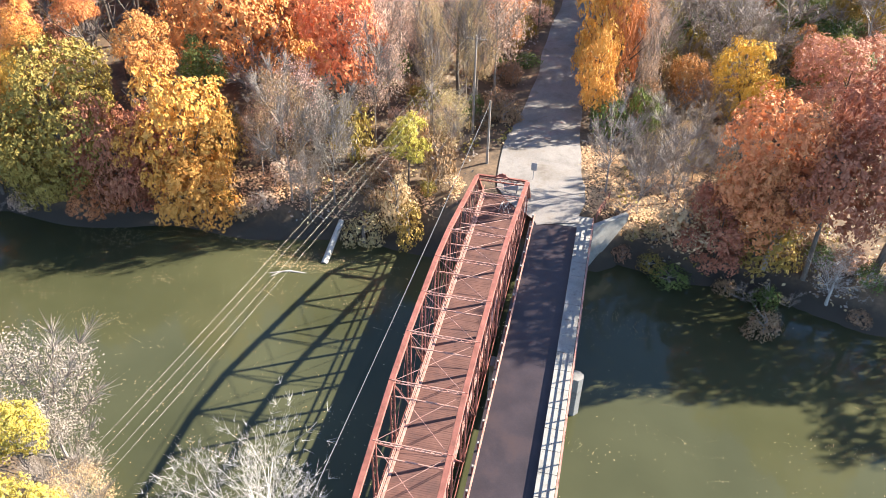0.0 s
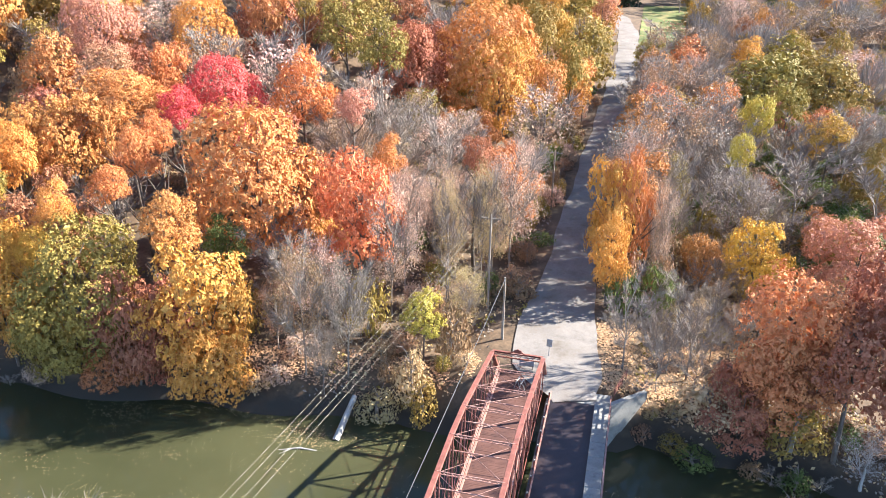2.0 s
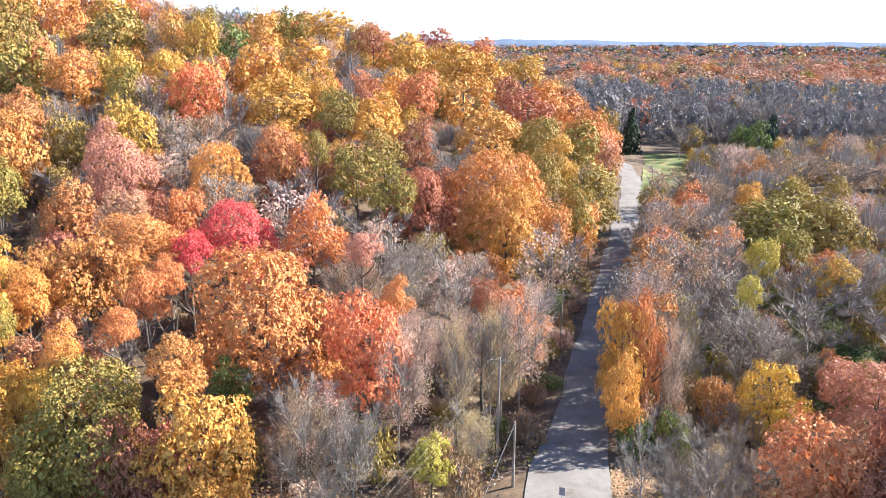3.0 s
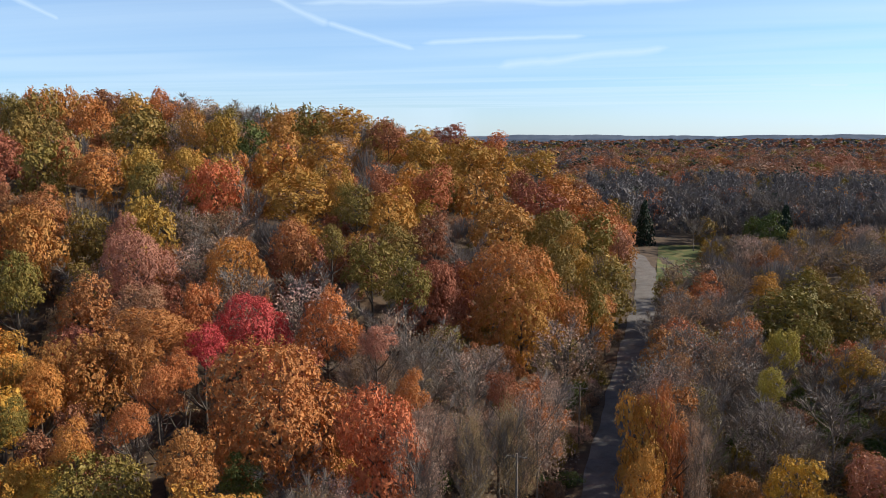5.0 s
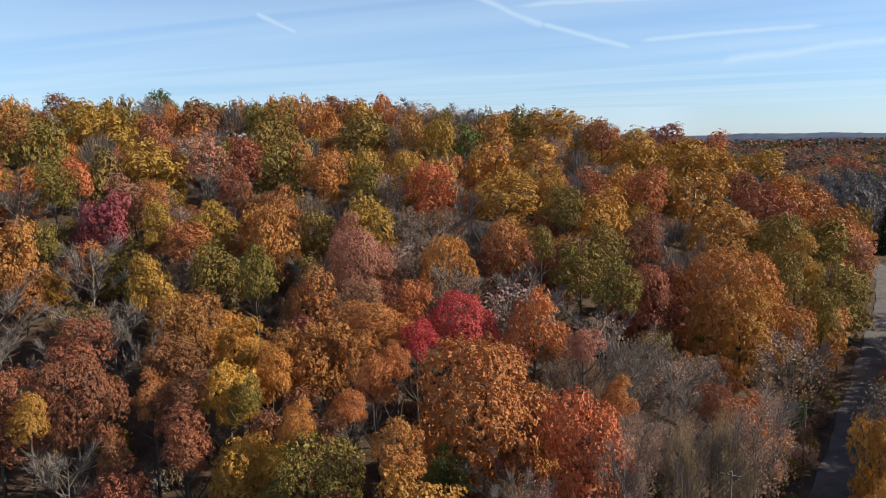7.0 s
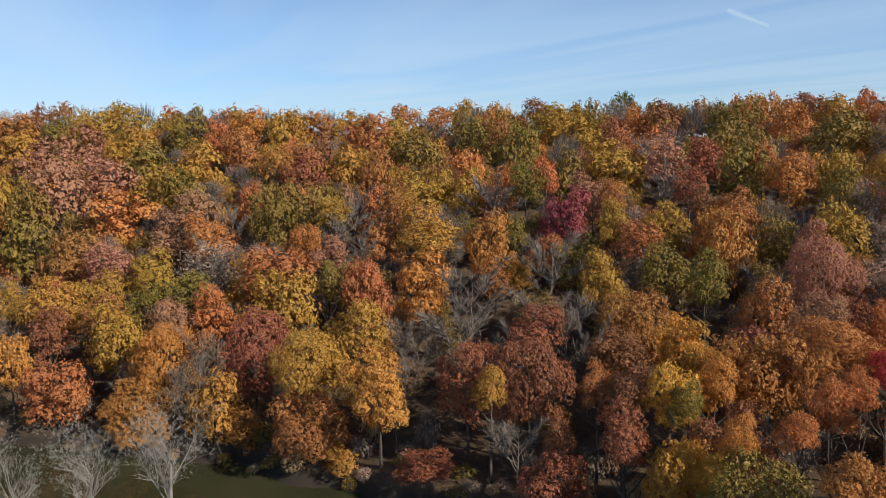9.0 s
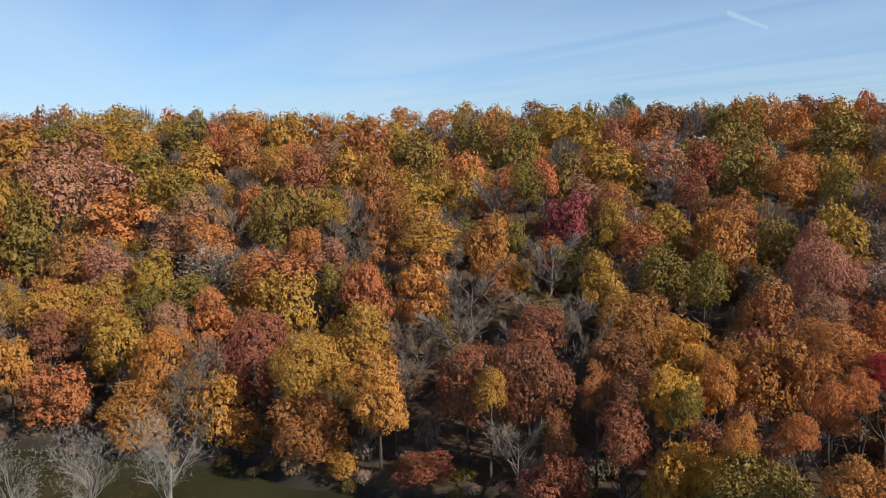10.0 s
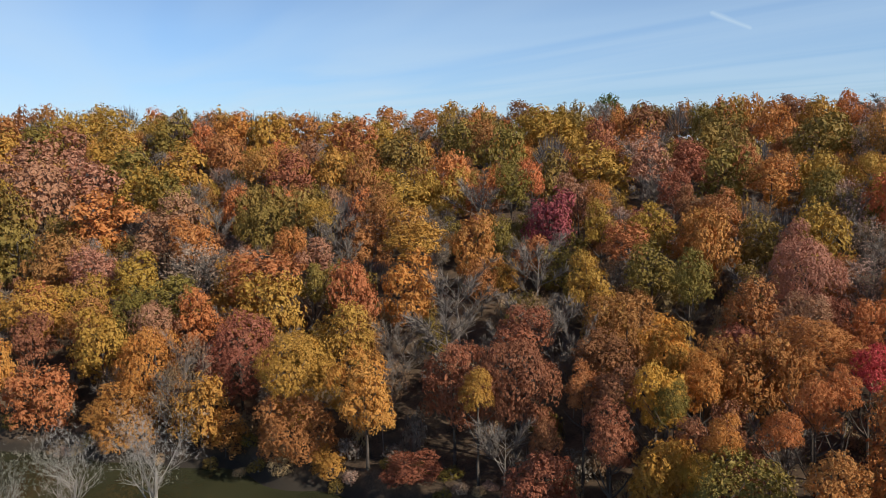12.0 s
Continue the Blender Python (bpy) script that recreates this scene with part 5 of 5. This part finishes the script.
tree("sparse_brown", 5.8, 166.9, 15.2, 14.0, 9.9)
tree("sparse_brown", 13.4, 173.5, 13.0, 15.7, 12.1)
tree("bare", 0.8, 143.0, 14.1, 9.7, 11.6)
tree("sparse_grey", 5.5, 132.9, 14.1, 11.7, 11.3)
tree("bare", 9.8, 120.6, 13.2, 6.7, 8.1)
tree("bare", 17.9, 104.5, 14.2, 9.2, 11.0)
tree("bare", 5.3, 106.9, 13.9, 8.6, 10.4)
tree("copper", 1.2, 91.7, 18.5, 5.4, 14.5)
tree("amber", -0.9, 85.4, 13.0, 5.4, 10.5)
tree("sparse_pink", 4.7, 92.4, 16.0, 4.1)
tree("conifer", -7.7, 349.4, 20.0, 11.2)
tree("conifer", 50.6, 403.3, 20.0, 19.0)
tree("bare", 12.2, 333.0, 18.0, 15.0)
tree("bare", 30.6, 348.1, 17.0, 15.0)
tree("bare", 77.4, 417.8, 18.0, 15.0)
tree("bare", 91.9, 384.5, 18.0, 15.0)
tree("copper", 59.2, 404.2, 16.0, 15.0)
tree("green", 40.0, 322.0, 19.0, 13.0)
tree("conifer", 46.0, 335.0, 20.0, 11.0)
tree("green", 34.0, 330.0, 16.0, 10.0)
tree("gold", 76.0, 470.0, 19.0, 18.0)
tree("gold", 92.0, 476.0, 18.0, 17.0)
tree("gold", 118.0, 452.0, 19.0, 20.0)
tree("amber", 42.0, 452.0, 19.0, 18.0)
tree("copper", 58.0, 372.0, 17.0, 11.0)
# a belt of taller trees far out on the plain
for i, kind in enumerate(("rust", "russet", "gold", "olive", "amber", "gold", "olive", "olive", "gold", "copper")):
    a = radians(4.5 - 0.95 * i)
    tree(kind, -890 * math.sin(a), 890 * math.cos(a), 21 + (i * 7 % 3), 22.0)
# the near bank
tree("bare_white", -16.5, 25.3, 16.0, 10.5)
tree("bare_white", -21.5, 24.0, 10.0, 4.5)
tree("sparse_grey", -36.5, 32.0, 13.0, 10.0)
tree("sparse_grey", -32.0, 27.5, 10.0, 6.0)
tree("lime", -33.0, 26.0, 11.5, 4.2)
tree("lime", -29.5, 21.5, 10.5, 4.5)
tree("sparse_tan", -29.5, 25.5, 9.0, 5.0)
tree("bare_white", -97.0, 12.5, 19.0, 11.5)
tree("bare_white", -102.5, -5.0, 17.5, 9.0)
tree("bare_white", -100.0, 3.5, 17.0, 10.0)

# ---- the woods between them ----
fill = random.Random(5)
UNDER_MIX = ["bare"] * 8 + ["sparse_brown"] * 4 + ["sparse_grey"] * 2 + ["sparse_pink"] * 3 + ["russet", "russet", "copper", "copper", "brick", "olive", "olive", "amber", "gold"]
HILL_MIX = ["gold"] * 8 + ["amber"] * 5 + ["orange"] * 5 + ["copper"] * 5 + ["russet"] * 3 + ["olive"] * 10 + ["redorange"] + ["rose"] * 2 + ["bare"] * 11 + ["sparse_pink"] * 3 + ["sparse_grey"] * 2 + ["tan"] * 3
FLAT_MIX = ["bare"] * 11 + ["sparse_grey"] * 3 + ["sparse_brown"] * 5 + ["olive"] * 4 + ["gold", "russet", "russet", "copper", "sparse_pink", "sparse_pink"]
BANK_MIX = ["sparse_pink"] * 7 + ["sparse_brown"] + ["bare"] + ["copper", "rose", "rust"] + ["sparse_tan"] * 3
EDGE_MIX = ["rust", "copper", "orange", "olive", "olive", "gold", "amber", "sparse_pink", "bare"]


def fits(x, y, w, share):
    return all((x - a) ** 2 + (y - b) ** 2 > (share * (w + c)) ** 2 for a, b, c in PLACED)


LATER = {}
STANDING = [(math.hypot(x, y), math.atan2(-x, y), w, float(ground_height(x, y)) + h - 0.75 * d) for x, y, w, h, d in TALL]


def room_under(x, y):
    """How high a tree may grow here and still leave the crowns of the trees behind it free."""
    r, yaw, z = math.hypot(x, y), math.atan2(-x, y), float(ground_height(x, y))
    top = 99.0
    for ro, yo, wo, mid in STANDING:
        if 0 < ro - r < 45 and abs(yaw - yo) * r < 0.5 * wo + 3.0:
            top = min(top, EYE[2] + (mid - EYE[2]) * r / ro - z)
    return top


for share, tries, flats in ((0.31, 6500, False), (0.31, 2600, True)):
    for _ in range(tries):
        far = fill.random() ** 0.6
        r, yaw = 66 + far * 285, fill.uniform(-17, 14) if flats else fill.uniform(-5, 97)
        x, y = -r * math.sin(radians(yaw)), r * math.cos(radians(yaw))
        d = float(signed_distance(FAR_BANK, np.array(x), np.array(y)))
        road = abs(float(signed_distance(ROAD, np.array(x), np.array(y))))
        hill = x < -11
        if d < 2 or road < (7.0 if x > -3 else 7.5) or (-14 < x < 16 and 262 < y < 352) or (-15 < x < 8 and y < 84) or (0 < x < 13 and 222 < y < 264) or hill == flats or (6 < x < 34 and y < 94) or (-2 < x < 6.1 and y < 78):
            continue
        strip = hill and y < 150 and (x > -26 or (x > -32 and y < 130))
        edge = hill and not strip and x > -32
        kind = fill.choice(BANK_MIX if strip else EDGE_MIX if edge else (UNDER_MIX if r < 205 else HILL_MIX) if hill else FLAT_MIX)
        h = fill.uniform(15.0, 19.0) if hill and not strip else fill.uniform(11, 17)
        room = room_under(x, y)
        if room < 6:
            continue
        h = min(h, room)
        w = h * fill.uniform(0.64, 0.9)
        if not fits(x, y, w, share):
            continue
        if kind == "bare" and r > 150:
            PLACED.append((x, y, w))
            LATER.setdefault("mauve", []).append((x, y, h, w))
        elif kind in LEAVES and r > 196:
            PLACED.append((x, y, w))
            LATER.setdefault(kind, []).append((x, y, h, w))
        else:
            tree(kind, x, y, h, w)

# tall trees on the bank downstream, whose shade lies over the water and the far half of the deck
for x, y, h, w, kind in ((28, 67.5, 26, 15, "russet"), (21.5, 66, 19, 12, "russet"), (12.9, 66.6, 9.5, 7.5, "russet"), (16.8, 67.5, 13, 9, "rust"), (34, 72, 23, 13, "copper"), (39, 68, 20, 12, "russet"), (47, 70, 20, 13, "rust"), (55, 66, 19, 12, "olive"), (64, 68, 19, 12, "copper")):
    tree(kind, x, y, h, w)

def joined_woods(name, kind, spots, lod, label):
    """Many trees of one colour, too many to count, in one piece. spots: x, y, height, breadth."""
    vs, fs, base = [], [], 0
    shapes = []
    for me in CROWNS[lod]:
        co = np.empty(len(me.vertices) * 3)
        me.vertices.foreach_get("co", co)
        shapes.append(co.reshape(-1, 3))
    for x, y, h, w in spots:
        co = shapes[fill.randrange(len(shapes))]
        deep, turn = {"far": 0.93 * h, "bush": h, "fine_haze": h, "soft": 0.85 * h}.get(lod, 0.6 * h), fill.uniform(0, 6.28)
        c, s = math.cos(turn), math.sin(turn)
        z = float(ground_height(x, y)) + h - deep
        vs.append(np.stack([x + w * (co[:, 0] * c - co[:, 1] * s), y + w * (co[:, 0] * s + co[:, 1] * c), z + deep * co[:, 2]], 1))
        fs.append(np.arange(len(co)).reshape(-1, 4) + base)
        base += len(co)
    ob = new(name, raw_mesh(name, np.concatenate(vs), np.concatenate(fs), LEAVES[kind]))
    return tagged(ob, label, "woods", kind="stuff")


for kind, spots in LATER.items():
    joined_woods("hillside_woods", kind, spots, "fine_haze" if kind == "mauve" else "far", f"{WORDS[kind]} autumn woods high on the hill")

# lower growth under the hill's trees
for _ in range(600):
    r, yaw = 70 + fill.random() * 120, fill.uniform(6, 95)
    x, y = -r * math.sin(radians(yaw)), r * math.cos(radians(yaw))
    d = float(signed_distance(FAR_BANK, np.array(x), np.array(y)))
    if d < 4 or x > -15:
        continue
    w = fill.uniform(3.5, 6)
    if all((x - a) ** 2 + (y - b) ** 2 > (0.3 * (w + min(c, 9))) ** 2 for a, b, c in PLACED):
        tree(fill.choice(["shrub_tan", "shrub_brown", "shrub_brown", "shrub_grey", "shrub_olive"]), x, y, fill.uniform(4, 8), w)

# thick half-bare growth that shades the road
for _ in range(260):
    x, y = fill.uniform(-0.5, 16), fill.uniform(88, 200)
    road = abs(float(signed_distance(ROAD, np.array(x), np.array(y))))
    h = fill.uniform(12, 15.5)
    if road > 5.6 and not (x > 5 and y < 108) and fits(x, y, h * 0.7, 0.21):
        tree(fill.choice(["sparse_brown", "sparse_grey", "sparse_pink", "bare", "olive", "copper"]), x, y, h, h * 0.7)
for y in range(98, 200, 9):
    h = fill.uniform(13, 16)
    tree(fill.choice(["sparse_brown", "sparse_grey", "sparse_brown"]), fill.uniform(2.2, 3.8), y + fill.uniform(-1.5, 1.5), h, h * 0.55)
for y in range(86, 192, 4):
    tree(fill.choice(["shrub_brown", "shrub_grey", "shrub_green", "shrub_olive"]), fill.uniform(0.2, 1.6), y + fill.uniform(-1, 1), fill.uniform(5.5, 8.0), fill.uniform(4.2, 5.6))
    tree(fill.choice(["shrub_brown", "shrub_grey", "shrub_green"]), fill.uniform(4.0, 6.5), y + fill.uniform(-1, 1), fill.uniform(6.0, 9.0), fill.uniform(4.2, 6))

# low growth between the road and the hill
for _ in range(420):
    x, y = fill.uniform(-27, -10.4), fill.uniform(80, 240)
    w = fill.uniform(2.6, 4.8)
    if all((x - a) ** 2 + (y - b) ** 2 > (0.3 * (w + min(c, 4))) ** 2 for a, b, c in PLACED):
        tree(fill.choice(["shrub_pink", "shrub_brown", "shrub_brown", "shrub_green", "shrub_olive"]), x, y, fill.uniform(1.8, 4.2), w)

# dark green thicket under the trees of the flat
for _ in range(1000):
    r, yaw = 68 + fill.random() * 150, fill.uniform(-17, 2)
    x, y = -r * math.sin(radians(yaw)), r * math.cos(radians(yaw))
    d = float(signed_distance(FAR_BANK, np.array(x), np.array(y)))
    road = abs(float(signed_distance(ROAD, np.array(x), np.array(y))))
    if d < 3 or x < 3 or y < 104 or road < 6.5:
        continue
    w = fill.uniform(3.5, 6.5)
    if all((x - a) ** 2 + (y - b) ** 2 > (0.19 * (w + min(c, 6))) ** 2 for a, b, c in PLACED):
        tree(fill.choice(["shrub_green", "shrub_green", "shrub_green", "shrub_olive", "shrub_brown"]), x, y, fill.uniform(2.4, 5.0), w)

# undergrowth along the banks and the road
for _ in range(3000):
    r, yaw = 62 + fill.random() * 120, fill.uniform(-17, 92)
    x, y = -r * math.sin(radians(yaw)), r * math.cos(radians(yaw))
    d = float(signed_distance(FAR_BANK, np.array(x), np.array(y)))
    road = abs(float(signed_distance(ROAD, np.array(x), np.array(y))))
    if not (0.5 < d < 8 or (4.6 < road < 10 and y > 84) or (x > 4 and d < 60 and fill.random() < 0.6)) or (-14 < x < 14 and y < 81):
        continue
    w = fill.uniform(2.4, 4.6)
    if all((x - a) ** 2 + (y - b) ** 2 > (0.45 * (w + min(c, 3))) ** 2 for a, b, c in PLACED):
        tree(fill.choice(["shrub_tan", "shrub_grey", "shrub_brown", "shrub_brown", "shrub_olive"]), x, y, fill.uniform(1.6, 3.6), w)

# thicket between the verge and the water
for _ in range(120):
    x, y = fill.uniform(3.5, 24), fill.uniform(66.5, 96)
    d = float(signed_distance(FAR_BANK, np.array(x), np.array(y)))
    glade = x < 14 and 69 < y < 81
    if d < 1.5 or (x < 5 and 69 < y < 78) or not fits(x, y, 2.0, 0.22):
        continue
    if glade or fill.random() < 0.45:
        h = fill.uniform(4, 8)
        tree("bare" if glade else fill.choice(["bare", "bare", "sparse_tan", "sparse_brown"]), x, y, h, h * fill.uniform(0.45, 0.7))
    else:
        tree(fill.choice(["shrub_tan", "shrub_tan", "shrub_brown"]), x, y, fill.uniform(0.8, 2.2), fill.uniform(1.6, 3.0))

# bushes that overhang the water
for _ in range(620):
    x = fill.choice([fill.uniform(-165, -14), fill.uniform(3, 40), fill.uniform(3, 40)])
    near = [(a, b) for a, b in zip(FAR_BANK, FAR_BANK[1:]) if min(a[0], b[0]) <= x <= max(a[0], b[0])]
    if not near or -13.5 < x < 3.5 or (x < -28 and fill.random() < 0.25):
        continue
    a, b = near[0]
    y = a[1] + (b[1] - a[1]) * (x - a[0]) / (b[0] - a[0]) + fill.uniform(-0.4, 6.5)
    w = fill.uniform(2.2, 4.4)
    if all((x - a) ** 2 + (y - b) ** 2 > (0.3 * (w + min(c, 3.5))) ** 2 for a, b, c in PLACED):
        tree(fill.choice(["shrub_brown", "shrub_olive", "shrub_green", "bare", "bare"] if x > 3 else ["shrub_tan", "shrub_pink", "shrub_brown", "bare", "shrub_olive"]), x, y, fill.uniform(1.5, 3.2), w)

# the nearest shrubs singly, the rest in one piece a colour
SHRUBS.sort(key=lambda s: math.hypot(s[1], s[2]))
seen, rest = {True: 0, False: 0}, {}
for kind, x, y, h, w in SHRUBS:
    young = h > 3.9
    seen[young] += 1
    if seen[young] <= 290:
        tree(kind, x, y, h, w, planting=True)
    else:
        rest.setdefault({"tan": "straw"}.get(kind[6:], kind[6:]), []).append((x, y, h, w))
CROWNS["bush"] = BUSH
for tone, spots in rest.items():
    joined_woods("thicket", tone, spots, "bush", f"{WORDS[tone]} thicket under the trees farther off")

# brush and dry grass, uncountable
rg = np.random.default_rng(31)
for tone, count, height in (("straw", 7000, 0.5), ("brown", 9000, 0.5), ("grey", 5000, 0.9), ("olive", 2500, 0.4)):
    n = count // 12
    px, py = rg.uniform(-75, 42, n), rg.uniform(61, 125, n)
    cx, cy = (np.repeat(v, 12) + rg.normal(0, 0.55, n * 12) for v in (px, py))
    d, rd = signed_distance(FAR_BANK, cx, cy), np.abs(signed_distance(ROAD, cx, cy))
    ok = (d > 0.8) & (rd > 4.3) & ~((cx > -12.3) & (cx < 3.2) & (cy < 79))
    cx, cy = cx[ok], cy[ok]
    c = np.stack([cx, cy, ground_height(cx, cy) + rg.uniform(0.03, height, len(cx))], 1)
    v, f = leaf_quads(c, np.tile((0, -0.3, 0.8), (len(c), 1)), 0.2, rg)
    tagged(new("undergrowth", raw_mesh("undergrowth", v, f, LEAVES[tone])), f"low {WORDS[tone]} brush and fallen leaves on the ground", "undergrowth", kind="stuff")

# fallen leaves, thick and dry, in the glade beside the bridge and along the foot of the hill
for x0, x1, y0, y1, n in ((-1.5, 17, 68, 83, 15000), (-60, -13, 63, 70, 9000)):
    cx, cy = rg.uniform(x0, x1, n), rg.uniform(y0, y1, n)
    d, rd = signed_distance(FAR_BANK, cx, cy), np.abs(signed_distance(ROAD, cx, cy))
    thick = np.sin(cx * 0.7 + 1.3 * np.sin(cy * 0.5)) + np.sin(cy * 0.9 + cx * 0.23) > rg.normal(-0.7, 0.7, n)
    ok = (d > 1.6) & (rd > 3.6) & thick
    cx, cy = cx[ok], cy[ok]
    c = np.stack([cx, cy, ground_height(cx, cy) + rg.uniform(0.02, 0.09, len(cx))], 1)
    v, f = leaf_quads(c, np.tile((0, -0.1, 1.6), (len(c), 1)), 0.15, rg)
    tagged(new("fallen_leaves", raw_mesh("fallen_leaves", v, f, LEAVES["fallen"])), "dry tan fallen leaves lying thick on the bank", "leaves", kind="stuff")

# ---- far woods ----
def far_woods(name, mat, seed, trees, r0, r1, yaw0, yaw1, leaves, size, label):
    rg = np.random.default_rng(seed)
    r = np.sqrt(rg.uniform(r0 * r0, r1 * r1, trees))
    yaw = np.radians(rg.uniform(yaw0, yaw1, trees))
    x, y = -r * np.sin(yaw), r * np.cos(yaw)
    keep = (np.abs(signed_distance(ROAD, x, y)) > 16) & ~((x > -20) & (x < 18) & (y < 356))
    x, y, r = x[keep], y[keep], r[keep]
    n = len(x)
    z = ground_height(x, y)
    grow = 1 + smooth(1200, 4000, r) * 2.0
    h, w = rg.uniform(13, 19, n), rg.uniform(9, 13, n) * grow
    d = rg.normal(0, 1, (n, leaves, 3))
    d /= np.linalg.norm(d, axis=2)[..., None]
    d[..., 2] = np.where(d[..., 2] < -0.1, -d[..., 2], d[..., 2])
    lump = 1 + 0.25 * np.sin(d[..., 0] * 5 + seed) * np.sin(d[..., 1] * 5 + x[:, None])
    c = d * (lump * rg.uniform(0.75, 1.0, (n, leaves)))[..., None]
    c = np.stack([x[:, None] + c[..., 0] * w[:, None] / 2, y[:, None] + c[..., 1] * w[:, None] / 2, z[:, None] + h[:, None] * (0.5 + 0.5 * c[..., 2])], -1)
    v, f = leaf_quads(c.reshape(-1, 3), (d + np.array([0, 0, 0.3])).reshape(-1, 3), 1.0, rg)
    v = c.reshape(-1, 1, 3) + (v.reshape(-1, 4, 3) - c.reshape(-1, 1, 3)) * (size * np.repeat(grow, leaves))[:, None, None]
    ob = new(name, raw_mesh(name, v.reshape(-1, 3), f, mat))
    return tagged(ob, label, "woods", kind="stuff")


rg = np.random.default_rng(55)
RINGS = (
    ("far_woods", 350, 620, -26, 5, 21, (("mauve", 330),), "woods behind the clearing", "soft", (13, 20)),
    ("far_woods", 400, 660, -26, 6, 19, (("russet", 22), ("needles", 14), ("copper", 14), ("olive", 14), ("brown", 24)), "woods behind the clearing", "soft", (14, 20)),
    ("far_woods", 620, 1500, -26, 17, 20, (("mauve", 330), ("brick", 120), ("russet", 330), ("brown", 330), ("copper", 70), ("olive", 110), ("needles", 80), ("rose", 110)), "woods on the plain", "plain", (18, 30)),
)
for name, r0, r1, yaw0, yaw1, tall, tones, label, lod, breadth in RINGS:
    for tone, count in tones:
        r, yaw = np.sqrt(rg.uniform(r0**2, r1**2, count)), np.radians(rg.uniform(yaw0, yaw1, count))
        x, y = -r * np.sin(yaw), r * np.cos(yaw)
        keep = (np.abs(signed_distance(ROAD, x, y)) > 16) & ~((x > -20) & (x < 18) & (y < 356))
        spots = [(a, b, tall * rg.uniform(0.75, 1.1), rg.uniform(*breadth)) for a, b in zip(x[keep], y[keep])]
        joined_woods(name, tone, spots, lod, f"distant {WORDS[tone]} {label}")
for i, (tone, count) in enumerate((("mauve", 700), ("brick", 160), ("russet", 500), ("olive", 200), ("needles", 200))):
    far_woods("horizon_woods", LEAVES[tone], 300 + i, count, 1300, 2950, -26, 17, 30, 3.0, f"distant {WORDS[tone]} woods along the horizon")

# leafless trees behind the clearing
for _ in range(40):
    r, yaw = fill.uniform(352, 430), fill.uniform(-18, 2)
    tree("bare", -r * math.sin(radians(yaw)), r * math.cos(radians(yaw)), fill.uniform(19, 24), fill.uniform(13, 18))

# the last low ridge, its haze painted into the colour
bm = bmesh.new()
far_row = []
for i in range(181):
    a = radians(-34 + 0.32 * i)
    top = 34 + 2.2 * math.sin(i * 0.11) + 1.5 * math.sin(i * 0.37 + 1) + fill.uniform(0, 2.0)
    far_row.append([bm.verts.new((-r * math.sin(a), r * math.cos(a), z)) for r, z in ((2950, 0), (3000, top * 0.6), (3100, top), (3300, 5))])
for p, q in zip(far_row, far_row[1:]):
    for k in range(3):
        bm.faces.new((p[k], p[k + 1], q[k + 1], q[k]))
thing("backdrop", bm, RIDGE, "low wooded ridge along the horizon, tinted blue-grey for haze", "ridge", "structure")

# ---- clearing by the bend ----
bm = bmesh.new()
bmesh.ops.create_grid(bm, x_segments=10, y_segments=30, size=1, matrix=pose(7.5, 300, 0) @ Matrix.Diagonal((9, 50, 1, 1)))
for p in bm.verts:
    p.co.z = float(ground_height(p.co.x, p.co.y)) + 0.12
thing("lawn", bm, GRASS, "green mown lawn beside the bend of the road", "lawn", "structure")
# ---- in the river ----
log = root("fallen_log", (-25.2, 62.0, -4.6), "bleached fallen trunk sloping into the river", "log")
bm = bmesh.new()
tube(bm, (0.3, 2.4, 1.6), (-0.15, -2.2, -0.7), 0.28, 0.36, 9)
tube(bm, (0.1, 1.0, 0.9), (0.9, 1.3, 1.9), 0.1, 0.03, 6)
part("trunk", bm, PALE_BARK, log)
snag = root("driftwood_branch", (-28.5, 57.5, WATER_Z), "bleached forked branch lying in the water", "branch")
bm = bmesh.new()
tube(bm, (-1.8, -0.6, -0.05), (0.2, 0.1, 0.12), 0.05, 0.09, 6)
tube(bm, (0.2, 0.1, 0.12), (2.0, 0.3, -0.05), 0.09, 0.06, 6)
tube(bm, (-0.6, -0.2, 0.05), (-1.6, -1.3, -0.05), 0.05, 0.03, 6)
part("limb", bm, PALE_BARK, snag)

rg = np.random.default_rng(77)
c = []
for _ in range(90):
    p = np.array([rg.uniform(-75, 34), rg.uniform(27, 60)])
    n = int(rg.uniform(10, 60))
    c.append(p + rg.normal(0, 1, (n, 2)) * np.array([2.6, 0.7]))
for _ in range(14):
    c.append(np.array([rg.uniform(-48, -18), rg.uniform(57.5, 61.5)]) + rg.normal(0, 1, (70, 2)) * np.array([2.4, 0.35]))
c.append(np.stack([rg.uniform(-80, 40, 900), rg.uniform(25, 61, 900)], 1))
c = np.concatenate(c)
keep = (signed_distance(FAR_BANK, c[:, 0], c[:, 1]) < -0.5) & (signed_distance(NEAR_BANK, c[:, 0], c[:, 1]) > 0.5)
c = c[keep]
c = np.stack([c[:, 0], c[:, 1], np.full(len(c), WATER_Z + 0.015)], 1)
v, f = leaf_quads(c, np.tile((0, 0, 3.0), (len(c), 1)), 0.055, rg)
v[:, 2] = np.maximum(v[:, 2], WATER_Z + 0.006)
tagged(new("floating_leaves", raw_mesh("floating_leaves", v, f, LEAVES["straw"])), "scattered fallen leaves drifting on the water", "leaves", kind="stuff")
